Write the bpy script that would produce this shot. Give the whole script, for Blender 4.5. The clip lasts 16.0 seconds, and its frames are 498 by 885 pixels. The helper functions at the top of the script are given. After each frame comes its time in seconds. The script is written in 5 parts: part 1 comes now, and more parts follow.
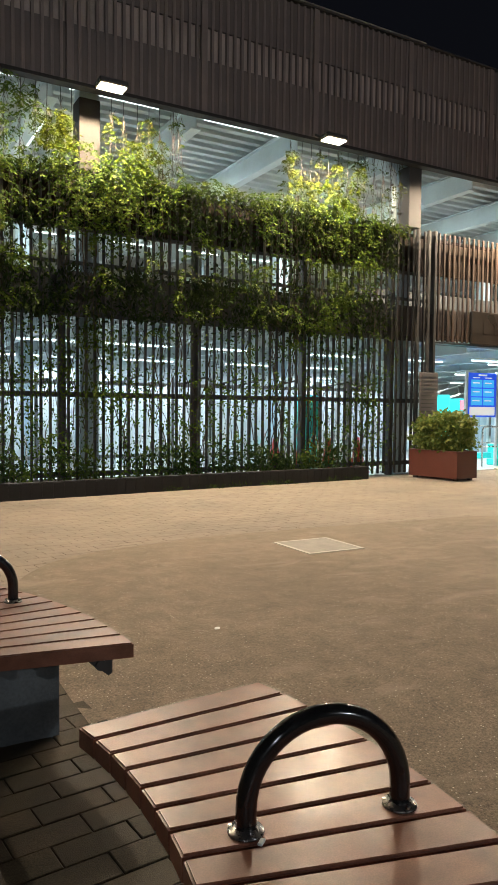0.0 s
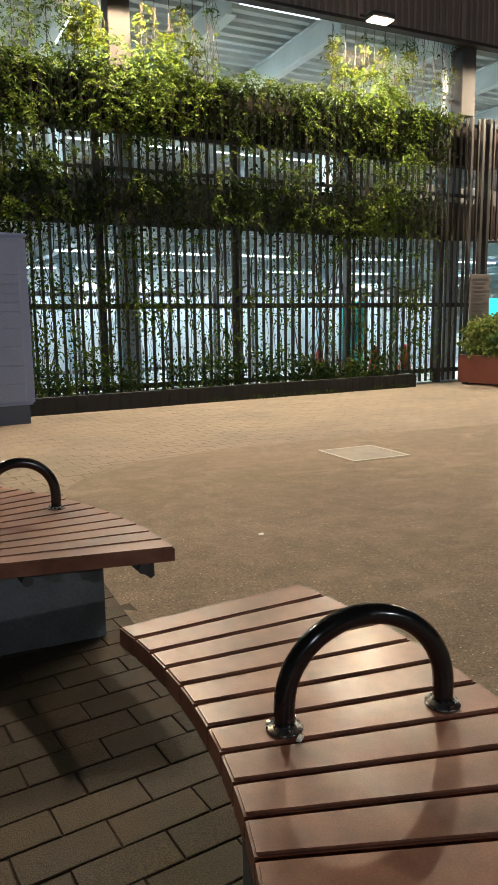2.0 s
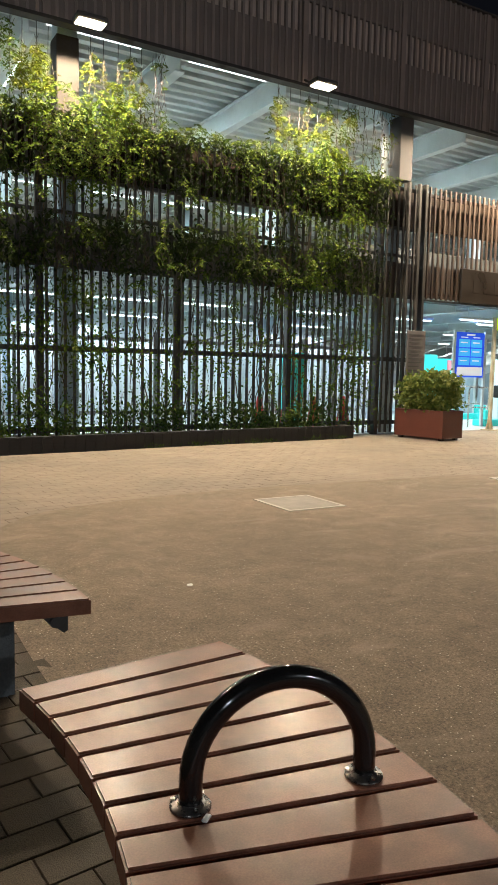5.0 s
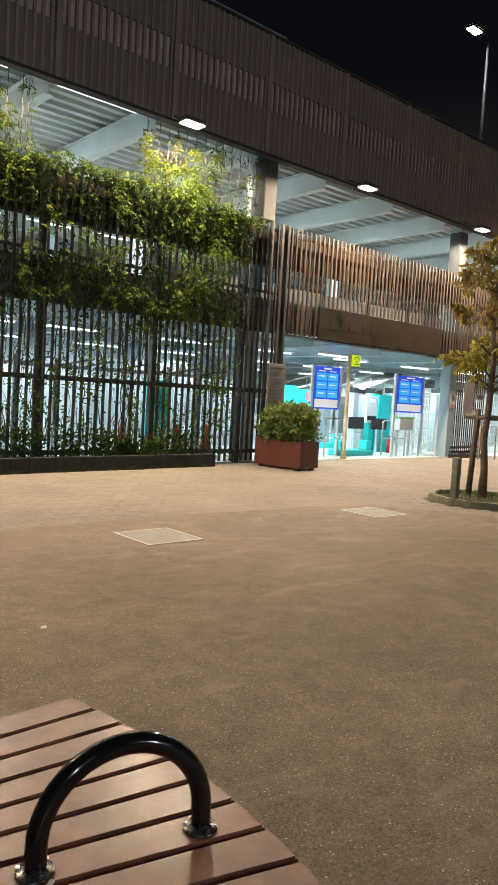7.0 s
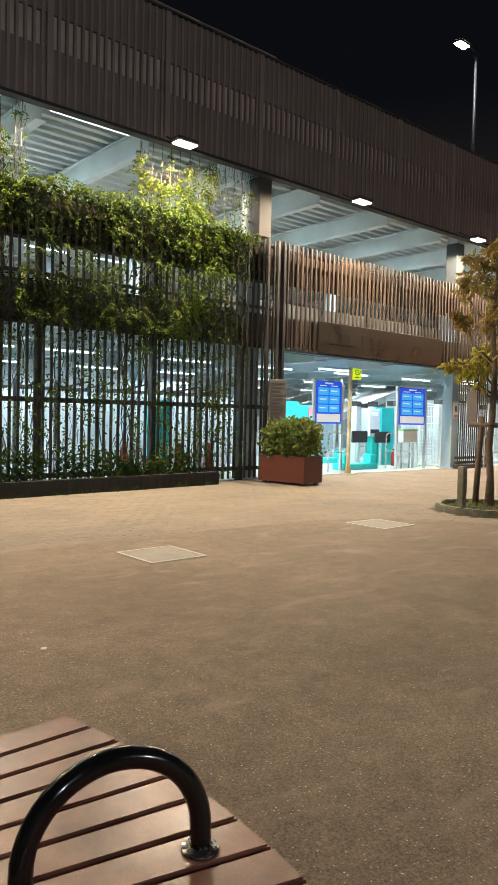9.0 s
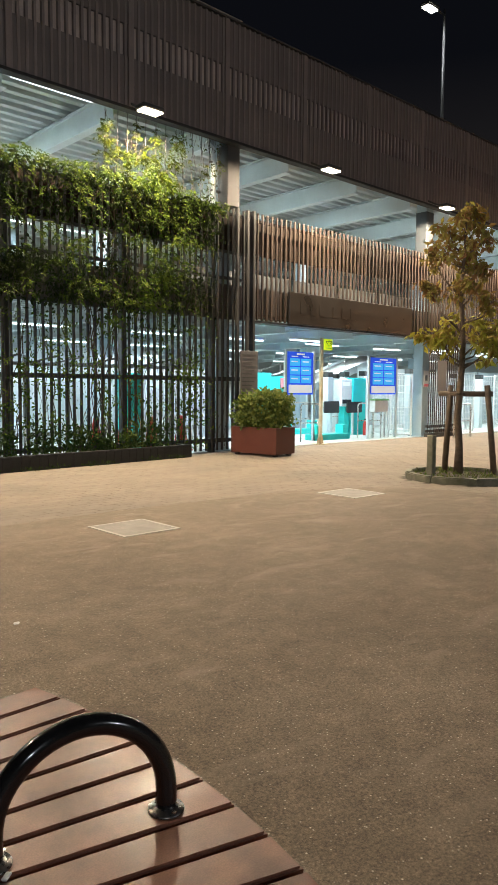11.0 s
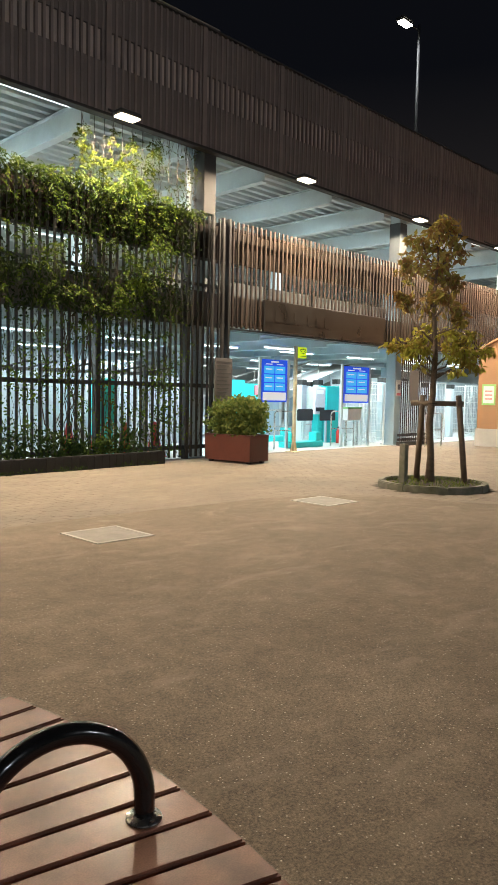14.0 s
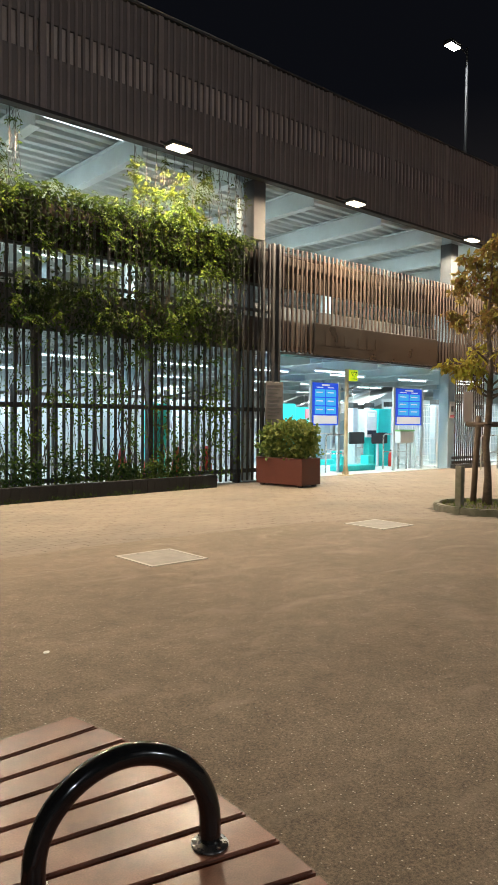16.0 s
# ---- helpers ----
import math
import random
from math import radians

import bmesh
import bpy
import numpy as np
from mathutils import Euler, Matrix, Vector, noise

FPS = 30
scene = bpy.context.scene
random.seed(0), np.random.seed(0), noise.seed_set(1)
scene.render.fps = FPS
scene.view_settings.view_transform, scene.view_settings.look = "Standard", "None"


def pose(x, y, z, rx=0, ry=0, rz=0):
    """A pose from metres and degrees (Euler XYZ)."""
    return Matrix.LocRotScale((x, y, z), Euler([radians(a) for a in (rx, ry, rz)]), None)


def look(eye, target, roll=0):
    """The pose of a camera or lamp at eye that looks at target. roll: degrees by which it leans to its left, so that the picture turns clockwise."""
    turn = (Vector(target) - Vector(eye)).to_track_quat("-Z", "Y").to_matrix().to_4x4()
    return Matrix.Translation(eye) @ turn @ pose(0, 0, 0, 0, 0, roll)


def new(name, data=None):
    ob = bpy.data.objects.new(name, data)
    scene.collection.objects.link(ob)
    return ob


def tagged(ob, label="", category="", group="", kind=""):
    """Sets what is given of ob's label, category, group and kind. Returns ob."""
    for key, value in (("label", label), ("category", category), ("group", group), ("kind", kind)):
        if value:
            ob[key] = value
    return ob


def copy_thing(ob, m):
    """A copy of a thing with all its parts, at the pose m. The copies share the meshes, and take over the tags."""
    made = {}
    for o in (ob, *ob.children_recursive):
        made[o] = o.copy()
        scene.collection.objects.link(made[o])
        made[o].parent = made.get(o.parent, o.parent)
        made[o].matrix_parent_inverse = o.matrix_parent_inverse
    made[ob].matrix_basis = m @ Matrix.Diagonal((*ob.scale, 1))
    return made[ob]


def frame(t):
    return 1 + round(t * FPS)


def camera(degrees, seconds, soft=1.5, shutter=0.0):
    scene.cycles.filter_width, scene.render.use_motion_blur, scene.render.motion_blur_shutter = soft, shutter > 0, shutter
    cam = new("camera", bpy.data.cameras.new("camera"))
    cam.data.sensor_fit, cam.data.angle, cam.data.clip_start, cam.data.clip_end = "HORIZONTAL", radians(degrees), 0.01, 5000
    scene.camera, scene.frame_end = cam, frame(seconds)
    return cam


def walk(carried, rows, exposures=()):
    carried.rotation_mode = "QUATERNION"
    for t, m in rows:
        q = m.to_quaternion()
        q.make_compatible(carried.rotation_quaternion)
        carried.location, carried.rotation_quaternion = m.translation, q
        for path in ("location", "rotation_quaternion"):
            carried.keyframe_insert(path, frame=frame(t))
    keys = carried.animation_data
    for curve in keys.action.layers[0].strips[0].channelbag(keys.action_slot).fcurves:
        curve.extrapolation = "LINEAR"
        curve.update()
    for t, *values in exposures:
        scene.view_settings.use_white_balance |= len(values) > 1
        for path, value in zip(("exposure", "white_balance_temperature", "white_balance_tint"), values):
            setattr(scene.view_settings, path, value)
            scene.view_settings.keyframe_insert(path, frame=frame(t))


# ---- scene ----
cam = camera(38.41, 16.0)
PATH = [
    (0.0, pose(0.0000, -0.0000, 1.3982, 87.386, -0.564, -29.414)),
    (0.5, pose(0.0505, 0.0316, 1.3598, 85.280, 0.342, -28.966)),
    (1.0, pose(0.0924, 0.0784, 1.3155, 83.116, 1.010, -28.285)),
    (1.5, pose(0.1139, 0.1052, 1.3037, 81.502, 1.320, -27.233)),
    (2.0, pose(0.0707, 0.0730, 1.3456, 80.396, 0.834, -25.879)),
    (2.5, pose(0.0421, 0.0371, 1.3830, 82.695, -0.129, -24.611)),
    (3.0, pose(0.0697, -0.0103, 1.4086, 85.866, -0.242, -26.917)),
    (5.5, pose(0.2464, 0.1690, 1.3163, 83.138, -1.785, -33.016)),
    (6.0, pose(0.3370, 0.1780, 1.3783, 81.807, -2.268, -38.136)),
    (6.5, pose(0.2573, 0.1060, 1.4118, 82.492, -2.166, -40.445)),
    (7.0, pose(0.1079, 0.0018, 1.4826, 86.339, -3.247, -41.084)),
    (7.5, pose(0.0978, -0.0075, 1.4817, 89.489, -2.804, -39.503)),
    (8.0, pose(0.1381, 0.0352, 1.4399, 89.908, -2.564, -40.034)),
    (8.5, pose(0.1785, 0.0502, 1.4241, 88.960, -2.146, -40.620)),
    (9.0, pose(0.1941, 0.0495, 1.4124, 87.919, -1.291, -40.836)),
    (11.5, pose(0.2048, -0.0084, 1.4205, 85.377, -0.329, -43.512)),
    (12.0, pose(0.2181, -0.0102, 1.4130, 85.269, -0.240, -44.156)),
    (12.5, pose(0.2213, 0.0006, 1.4170, 85.264, -0.224, -44.603)),
    (13.0, pose(0.2282, -0.0104, 1.4108, 85.493, -0.471, -44.970)),
    (13.5, pose(0.2016, -0.0173, 1.4306, 85.732, -0.916, -45.232)),
    (14.0, pose(0.1737, -0.0004, 1.4302, 86.244, -1.125, -45.084)),
    (14.5, pose(0.1688, -0.0043, 1.4264, 87.021, -1.142, -44.399)),
    (15.0, pose(0.1451, -0.0275, 1.4409, 88.038, -0.764, -42.875)),
    (15.5, pose(0.1327, -0.0004, 1.4568, 89.711, -0.707, -40.110)),
    (16.0, pose(0.1701, 0.0446, 1.4036, 88.167, -0.513, -41.119)),
]
walk(cam, PATH)

# ---- world and lights ----
world = bpy.data.worlds.new("night_sky")
scene.world = world
world.use_nodes = True
wt = world.node_tree
bg = wt.nodes["Background"]
sky_tc = wt.nodes.new("ShaderNodeTexCoord")
sky_sep = wt.nodes.new("ShaderNodeSeparateXYZ")
sky_ramp = wt.nodes.new("ShaderNodeValToRGB")
wt.links.new(sky_tc.outputs["Generated"], sky_sep.inputs[0])
wt.links.new(sky_sep.outputs["Z"], sky_ramp.inputs[0])
wt.links.new(sky_ramp.outputs[0], bg.inputs[0])
sky_ramp.color_ramp.elements[0].color = (0.030, 0.026, 0.024, 1)
sky_ramp.color_ramp.elements[1].color = (0.0034, 0.0038, 0.0055, 1)
sky_ramp.color_ramp.elements[1].position = 0.4
bg.inputs[1].default_value = 1.0
FACE = 12.0          # the facade's plane
# the lamp at -0.9 is unseen, added to brighten the plaza's left side
LAMP_X = (-0.9, 3.76, 8.1, 13.19, 18.17, 23.2)
LAMP_Y, LAMP_Z = 11.2, 6.52
FLOOD = 1780.0
for lx in LAMP_X:
    ld = bpy.data.lights.new("flood_light", "SPOT")
    ld.energy, ld.color, ld.spot_size, ld.spot_blend, ld.shadow_soft_size = FLOOD, (1.0, 0.785, 0.55), radians(179), 0.12, 0.09
    lo = new("flood_light", ld)
    lo.matrix_world = look((lx, LAMP_Y - 0.03, LAMP_Z - 0.1), (lx, LAMP_Y - 0.2, 0))


# first is the roof lantern; the two behind are unseen, added as cool fill
STREET_AND_FILL = [(21.3, 14.0, 13.85, 450.0), (-13.15, -21.0, 9.85, 4200.0), (12.85, -26.0, 9.85, 7000.0)]
for sx, sy, sz, power in STREET_AND_FILL:
    ld = bpy.data.lights.new("street_and_fill_light", "SPOT")
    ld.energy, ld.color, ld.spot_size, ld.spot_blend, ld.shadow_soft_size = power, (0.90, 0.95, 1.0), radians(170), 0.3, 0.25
    lo = new("street_and_fill_light", ld)
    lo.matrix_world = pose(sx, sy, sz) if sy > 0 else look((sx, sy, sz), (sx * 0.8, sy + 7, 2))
TUBE_POWER_LOW, TUBE_POWER_UP = 84.0, 115.0
# the two at y 13.2 are added to brighten the right-hand bays
LOW_TUBES = [(x, y) for y in (14.2, 18.6) for x in (-3.0, 0.6, 3.6, 5.35, 7.3, 10.4, 13.2, 16.4, 19.6, 22.8, 26.0, 29.2)] + [(14.8, 13.3), (21.5, 13.2), (24.6, 13.2)]
BEAMS = (-4.6, -2.0, 0.6, 3.1, 5.75, 8.0, 10.4, 12.9, 15.5, 17.95, 20.6, 23.2, 26, 29)
# unseen tubes tucked behind the beams, added to light the upper floor
UP_FILL_TUBES = [(x + 0.36, 15.2) for x in BEAMS]
EDGE_TUBES = [(x, 12.62) for x in (1.7, 4.3, 6.9, 21.4, 23.6)]
FAR_TUBES = [(-3.6 + 2.3 * k, 21.6) for k in range(8)]
# rear row added to brighten the back of the hall
REAR_FILL_TUBES = [(x, 24.2) for x in (17.0, 21.0, 25.0, 29.0)]


def tube_light(x, y, z, length, power, turn=0):
    ld = bpy.data.lights.new("tube_light", "AREA")
    ld.shape, ld.size, ld.size_y, ld.energy, ld.color = "RECTANGLE", length, 0.05, power, (0.80, 0.96, 1.0)
    lo = new("tube_light", ld)
    lo.matrix_world = pose(x, y, z, 0, 0, turn)


for tx, ty in LOW_TUBES:
    tube_light(tx, ty, 2.70, 1.5, TUBE_POWER_LOW)
for tx, ty in UP_FILL_TUBES:
    tube_light(tx, ty, 6.98, 1.5, TUBE_POWER_UP, 90)
for tx, ty in FAR_TUBES[::2]:
    tube_light(tx, ty, 6.53, 1.5, TUBE_POWER_UP)
for tx, ty in REAR_FILL_TUBES:
    tube_light(tx, ty, 2.70, 1.5, 110.0)


# ---- materials ----
def mat(name, color, rough=0.6, metal=0.0, var=0.15, scale=8.0, bump=0.0, bump_scale=60.0, fine=0.08, spec=0.5, island=0.0, rand=0.0, stain=None):
    """A surface with coarse stains and fine grain in object space."""
    m = bpy.data.materials.new(name)
    m.use_nodes = True
    n, l = m.node_tree.nodes, m.node_tree.links
    b = n["Principled BSDF"]
    tc = n.new("ShaderNodeTexCoord")
    geo = n.new("ShaderNodeNewGeometry")
    big = n.new("ShaderNodeTexNoise")
    big.inputs["Scale"].default_value, big.inputs["Detail"].default_value = scale, 6
    l.new(geo.outputs["Position"], big.inputs["Vector"])
    small = n.new("ShaderNodeTexNoise")
    small.inputs["Scale"].default_value, small.inputs["Detail"].default_value = bump_scale, 4
    l.new(geo.outputs["Position"], small.inputs["Vector"])

    def ranged(sock, lo, hi):
        r = n.new("ShaderNodeMapRange")
        r.inputs["From Min"].default_value, r.inputs["From Max"].default_value = 0.3, 0.7
        r.inputs["To Min"].default_value, r.inputs["To Max"].default_value = lo, hi
        l.new(sock, r.inputs["Value"])
        return r.outputs[0]

    def times(a, b_):
        t = n.new("ShaderNodeMath")
        t.operation = "MULTIPLY"
        l.new(a, t.inputs[0])
        l.new(b_, t.inputs[1])
        return t.outputs[0]
    f = times(ranged(big.outputs[0], 1 - var, 1 + var), ranged(small.outputs[0], 1 - fine, 1 + fine))
    if island or rand:
        if rand:
            src = n.new("ShaderNodeObjectInfo").outputs["Random"]
            amt = rand
        else:
            src = geo.outputs["Random Per Island"]
            amt = island
        r = n.new("ShaderNodeMapRange")
        r.inputs["To Min"].default_value, r.inputs["To Max"].default_value = 1 - amt, 1 + amt
        l.new(src, r.inputs["Value"])
        f = times(f, r.outputs[0])
    mx = n.new("ShaderNodeMix")
    mx.data_type, mx.blend_type = "RGBA", "MULTIPLY"
    mx.inputs["Factor"].default_value = 1.0
    if stain:
        st = n.new("ShaderNodeMix")
        st.data_type = "RGBA"
        st.inputs["A"].default_value = (*color, 1)
        st.inputs["B"].default_value = (*stain, 1)
        bn = n.new("ShaderNodeTexNoise")
        bn.inputs["Scale"].default_value, bn.inputs["Detail"].default_value = scale * 0.45, 8
        l.new(geo.outputs["Position"], bn.inputs["Vector"])
        rr = n.new("ShaderNodeMapRange")
        rr.inputs["From Min"].default_value, rr.inputs["From Max"].default_value = 0.45, 0.68
        l.new(bn.outputs[0], rr.inputs["Value"])
        l.new(rr.outputs[0], st.inputs["Factor"])
        l.new(st.outputs["Result"], mx.inputs["A"])
    else:
        mx.inputs["A"].default_value = (*color, 1)
    cc = n.new("ShaderNodeCombineColor")
    for k in range(3):
        l.new(f, cc.inputs[k])
    l.new(cc.outputs[0], mx.inputs["B"])
    l.new(mx.outputs["Result"], b.inputs["Base Color"])
    b.inputs["Metallic"].default_value = metal
    b.inputs["Specular IOR Level"].default_value = spec
    l.new(ranged(big.outputs[0], max(0.03, rough - 0.08), min(1, rough + 0.08)), b.inputs["Roughness"])
    if bump:
        bp = n.new("ShaderNodeBump")
        bp.inputs["Strength"].default_value, bp.inputs["Distance"].default_value = 1.0, bump
        l.new(small.outputs[0], bp.inputs["Height"])
        l.new(bp.outputs[0], b.inputs["Normal"])
    return m


def glow(name, color, strength):
    m = bpy.data.materials.new(name)
    m.use_nodes = True
    b = m.node_tree.nodes["Principled BSDF"]
    b.inputs["Base Color"].default_value = (*color, 1)
    b.inputs["Emission Color"].default_value = (*color, 1)
    b.inputs["Emission Strength"].default_value = strength
    return m


def leaf_mat(name, a, b_, rough=0.55, spec=0.3, through_share=0.35):
    m = bpy.data.materials.new(name)
    m.use_nodes = True
    n, l = m.node_tree.nodes, m.node_tree.links
    b = n["Principled BSDF"]
    geo = n.new("ShaderNodeNewGeometry")
    ramp = n.new("ShaderNodeValToRGB")
    ramp.color_ramp.elements[0].color, ramp.color_ramp.elements[1].color = (*a, 1), (*b_, 1)
    l.new(geo.outputs["Random Per Island"], ramp.inputs[0])
    l.new(ramp.outputs[0], b.inputs["Base Color"])
    b.inputs["Roughness"].default_value = rough
    b.inputs["Specular IOR Level"].default_value = spec
    tr = n.new("ShaderNodeBsdfTranslucent")
    l.new(ramp.outputs[0], tr.inputs[0])
    mixs = n.new("ShaderNodeMixShader")
    mixs.inputs[0].default_value = through_share
    l.new(b.outputs[0], mixs.inputs[1])
    l.new(tr.outputs[0], mixs.inputs[2])
    l.new(mixs.outputs[0], n["Material Output"].inputs[0])
    return m


def asphalt_mat():
    m = bpy.data.materials.new("asphalt")
    m.use_nodes = True
    n, l = m.node_tree.nodes, m.node_tree.links
    b = n["Principled BSDF"]
    geo = n.new("ShaderNodeNewGeometry")

    def noise_at(scale, detail, rough=0.6):
        t = n.new("ShaderNodeTexNoise")
        t.inputs["Scale"].default_value, t.inputs["Detail"].default_value, t.inputs["Roughness"].default_value = scale, detail, rough
        l.new(geo.outputs["Position"], t.inputs["Vector"])
        return t.outputs[0]

    def ramp(sock, stops):
        r = n.new("ShaderNodeValToRGB")
        r.color_ramp.elements[0].position, r.color_ramp.elements[1].position = stops[0][0], stops[-1][0]
        r.color_ramp.elements[0].color, r.color_ramp.elements[1].color = (*stops[0][1], 1), (*stops[-1][1], 1)
        for p, c in stops[1:-1]:
            r.color_ramp.elements.new(p).color = (*c, 1)
        l.new(sock, r.inputs[0])
        return r.outputs[0]

    def mix(kind, a, b_, fac=1.0):
        x = n.new("ShaderNodeMix")
        x.data_type, x.blend_type = "RGBA", kind
        x.inputs["Factor"].default_value = fac
        l.new(a, x.inputs["A"])
        l.new(b_, x.inputs["B"])
        return x
    patches = ramp(noise_at(0.75, 9, 0.62), [(0.34, (0.176, 0.141, 0.105)), (0.52, (0.198, 0.159, 0.119)), (0.70, (0.236, 0.191, 0.143))])
    grain = ramp(noise_at(105, 6, 0.75), [(0.32, (0.42, 0.42, 0.42)), (0.5, (0.95, 0.95, 0.95)), (0.70, (1.75, 1.7, 1.6))])
    mottle = ramp(noise_at(5.5, 6, 0.65), [(0.36, (0.88, 0.88, 0.88)), (0.5, (1.0, 1.0, 1.0)), (0.66, (1.15, 1.15, 1.14))])
    base = mix("MULTIPLY", mix("MULTIPLY", patches, mottle).outputs["Result"], grain).outputs["Result"]
    vo = n.new("ShaderNodeTexVoronoi")
    vo.inputs["Scale"].default_value = 58
    l.new(geo.outputs["Position"], vo.inputs["Vector"])
    near = n.new("ShaderNodeMapRange")
    near.inputs["From Min"].default_value, near.inputs["From Max"].default_value = 0.10, 0.26
    near.inputs["To Min"].default_value, near.inputs["To Max"].default_value = 1, 0
    l.new(vo.outputs["Distance"], near.inputs["Value"])
    sep = n.new("ShaderNodeSeparateColor")
    l.new(vo.outputs["Color"], sep.inputs[0])
    pick = n.new("ShaderNodeMapRange")
    pick.inputs["From Min"].default_value, pick.inputs["From Max"].default_value = 0.66, 0.93
    l.new(sep.outputs[0], pick.inputs["Value"])
    both = n.new("ShaderNodeMath")
    both.operation = "MULTIPLY"
    l.new(near.outputs[0], both.inputs[0])
    l.new(pick.outputs[0], both.inputs[1])
    scuff = n.new("ShaderNodeTexNoise")
    scuff.inputs["Scale"].default_value, scuff.inputs["Detail"].default_value, scuff.inputs["Distortion"].default_value = 1.5, 10, 0.8
    stretch = n.new("ShaderNodeMapping")
    stretch.inputs["Rotation"].default_value = (0, 0, radians(50))
    stretch.inputs["Scale"].default_value = (1.0, 2.2, 1.0)
    l.new(geo.outputs["Position"], stretch.inputs["Vector"])
    l.new(stretch.outputs[0], scuff.inputs["Vector"])
    worn = n.new("ShaderNodeMapRange")
    worn.inputs["From Min"].default_value, worn.inputs["From Max"].default_value = 0.56, 0.72
    worn.inputs["To Max"].default_value = 0.55
    l.new(scuff.outputs[0], worn.inputs["Value"])
    dusty = n.new("ShaderNodeMix")
    dusty.data_type = "RGBA"
    dusty.inputs["B"].default_value = (0.30, 0.250, 0.195, 1)
    l.new(worn.outputs[0], dusty.inputs["Factor"])
    l.new(base, dusty.inputs["A"])
    base = dusty.outputs["Result"]
    # pale stone chips, their colour lightened further to stand for glints
    chips_and_glints = n.new("ShaderNodeMix")
    chips_and_glints.data_type = "RGBA"
    chips_and_glints.inputs["B"].default_value = (0.72, 0.65, 0.54, 1)
    l.new(both.outputs[0], chips_and_glints.inputs["Factor"])
    l.new(base, chips_and_glints.inputs["A"])
    l.new(chips_and_glints.outputs["Result"], b.inputs["Base Color"])
    b.inputs["Specular IOR Level"].default_value = 0.25
    shine = n.new("ShaderNodeMapRange")
    shine.inputs["To Min"].default_value, shine.inputs["To Max"].default_value = 0.80, 0.38
    l.new(both.outputs[0], shine.inputs["Value"])
    l.new(shine.outputs[0], b.inputs["Roughness"])
    bp = n.new("ShaderNodeBump")
    bp.inputs["Distance"].default_value = 0.0015
    l.new(noise_at(170, 4), bp.inputs["Height"])
    l.new(bp.outputs[0], b.inputs["Normal"])
    return m


M_ASPHALT = asphalt_mat()
# bricks round the benches: shade put into a darker colour, plus mossy stain
M_PAVER_SHADED = mat("paver_shaded", (0.056, 0.042, 0.025), 0.68, spec=0.25, var=0.34, scale=4.5, bump=0.0016, bump_scale=230, fine=0.6, rand=0.2, stain=(0.032, 0.029, 0.016))
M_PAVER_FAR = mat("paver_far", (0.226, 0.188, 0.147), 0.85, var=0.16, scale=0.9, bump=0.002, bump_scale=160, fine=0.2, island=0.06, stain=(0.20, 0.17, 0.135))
M_GROUT = mat("grout", (0.085, 0.070, 0.050), 0.95, var=0.25, scale=3, bump=0.004, bump_scale=90, fine=0.3)
M_BOARD = mat("composite_board", (0.178, 0.074, 0.046), 0.38, var=0.34, scale=9, bump=0.00012, bump_scale=240, fine=0.16, rand=0.12, spec=0.42, stain=(0.240, 0.108, 0.068))
M_BLACK = mat("black_gloss_paint", (0.012, 0.012, 0.012), 0.16, var=0.2, scale=20, spec=0.6)
M_FLANGE = mat("flange_steel", (0.16, 0.15, 0.14), 0.28, 0.8, var=0.3, scale=60)
M_STEEL = mat("stainless", (0.55, 0.53, 0.5), 0.3, 1.0, var=0.1, scale=30)
M_PLINTH = mat("plinth", (0.085, 0.095, 0.10), 0.7, var=0.25, scale=6, bump=0.002, bump_scale=80, fine=0.15)
M_SLAT = mat("slat_brown", (0.058, 0.041, 0.032), 0.55, var=0.14, scale=3, rand=0.22, spec=0.25)
M_SLAT_ROOF = mat("slat_roof", (0.175, 0.142, 0.130), 0.5, var=0.12, scale=3, rand=0.12)
M_PANEL_ROOF = mat("panel_roof", (0.118, 0.096, 0.088), 0.5, var=0.12, scale=1.5)
M_SOFFIT = mat("soffit", (0.014, 0.013, 0.012), 0.7, var=0.2, scale=4)
M_SLAT_GREY = mat("slat_grey", (0.046, 0.044, 0.042), 0.6, var=0.15, scale=3, rand=0.25, spec=0.2)
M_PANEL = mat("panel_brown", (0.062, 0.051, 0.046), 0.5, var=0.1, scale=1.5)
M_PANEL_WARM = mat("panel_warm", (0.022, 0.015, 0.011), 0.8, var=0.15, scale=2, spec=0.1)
# pale colour stands for the light in the parapet's open strip
M_STRIP_LIT = mat("strip_panel", (0.34, 0.28, 0.245), 0.6, var=0.25, scale=1.2)
M_RACK = mat("rack_grey", (0.15, 0.155, 0.155), 0.5, var=0.25, scale=2.5)
M_PARTITION = mat("partition", (0.42, 0.47, 0.49), 0.6, var=0.2, scale=1.2)
M_DARK = mat("dark_metal", (0.035, 0.034, 0.033), 0.55, var=0.2, scale=4)
M_WHITE_STEEL = mat("painted_steel", (0.55, 0.62, 0.64), 0.5, var=0.1, scale=1.5)
M_COLUMN = mat("column_paint", (0.33, 0.43, 0.49), 0.55, var=0.12, scale=1.5, spec=0.3)
M_DECK_PANEL = mat("deck_panel", (0.085, 0.095, 0.10), 0.7, var=0.25, scale=2.5, spec=0.2)
M_PRINT = mat("faint_print", (0.105, 0.100, 0.096), 0.7, var=0.1, scale=10)
M_DECK = mat("steel_deck", (0.42, 0.46, 0.46), 0.5, 0.2, var=0.12, scale=1.5)
M_CONC = mat("concrete", (0.42, 0.42, 0.40), 0.85, var=0.18, scale=1.3, bump=0.002, bump_scale=70)
M_FLOOR_IN = mat("pale_floor", (0.48, 0.50, 0.48), 0.5, var=0.15, scale=1.2)
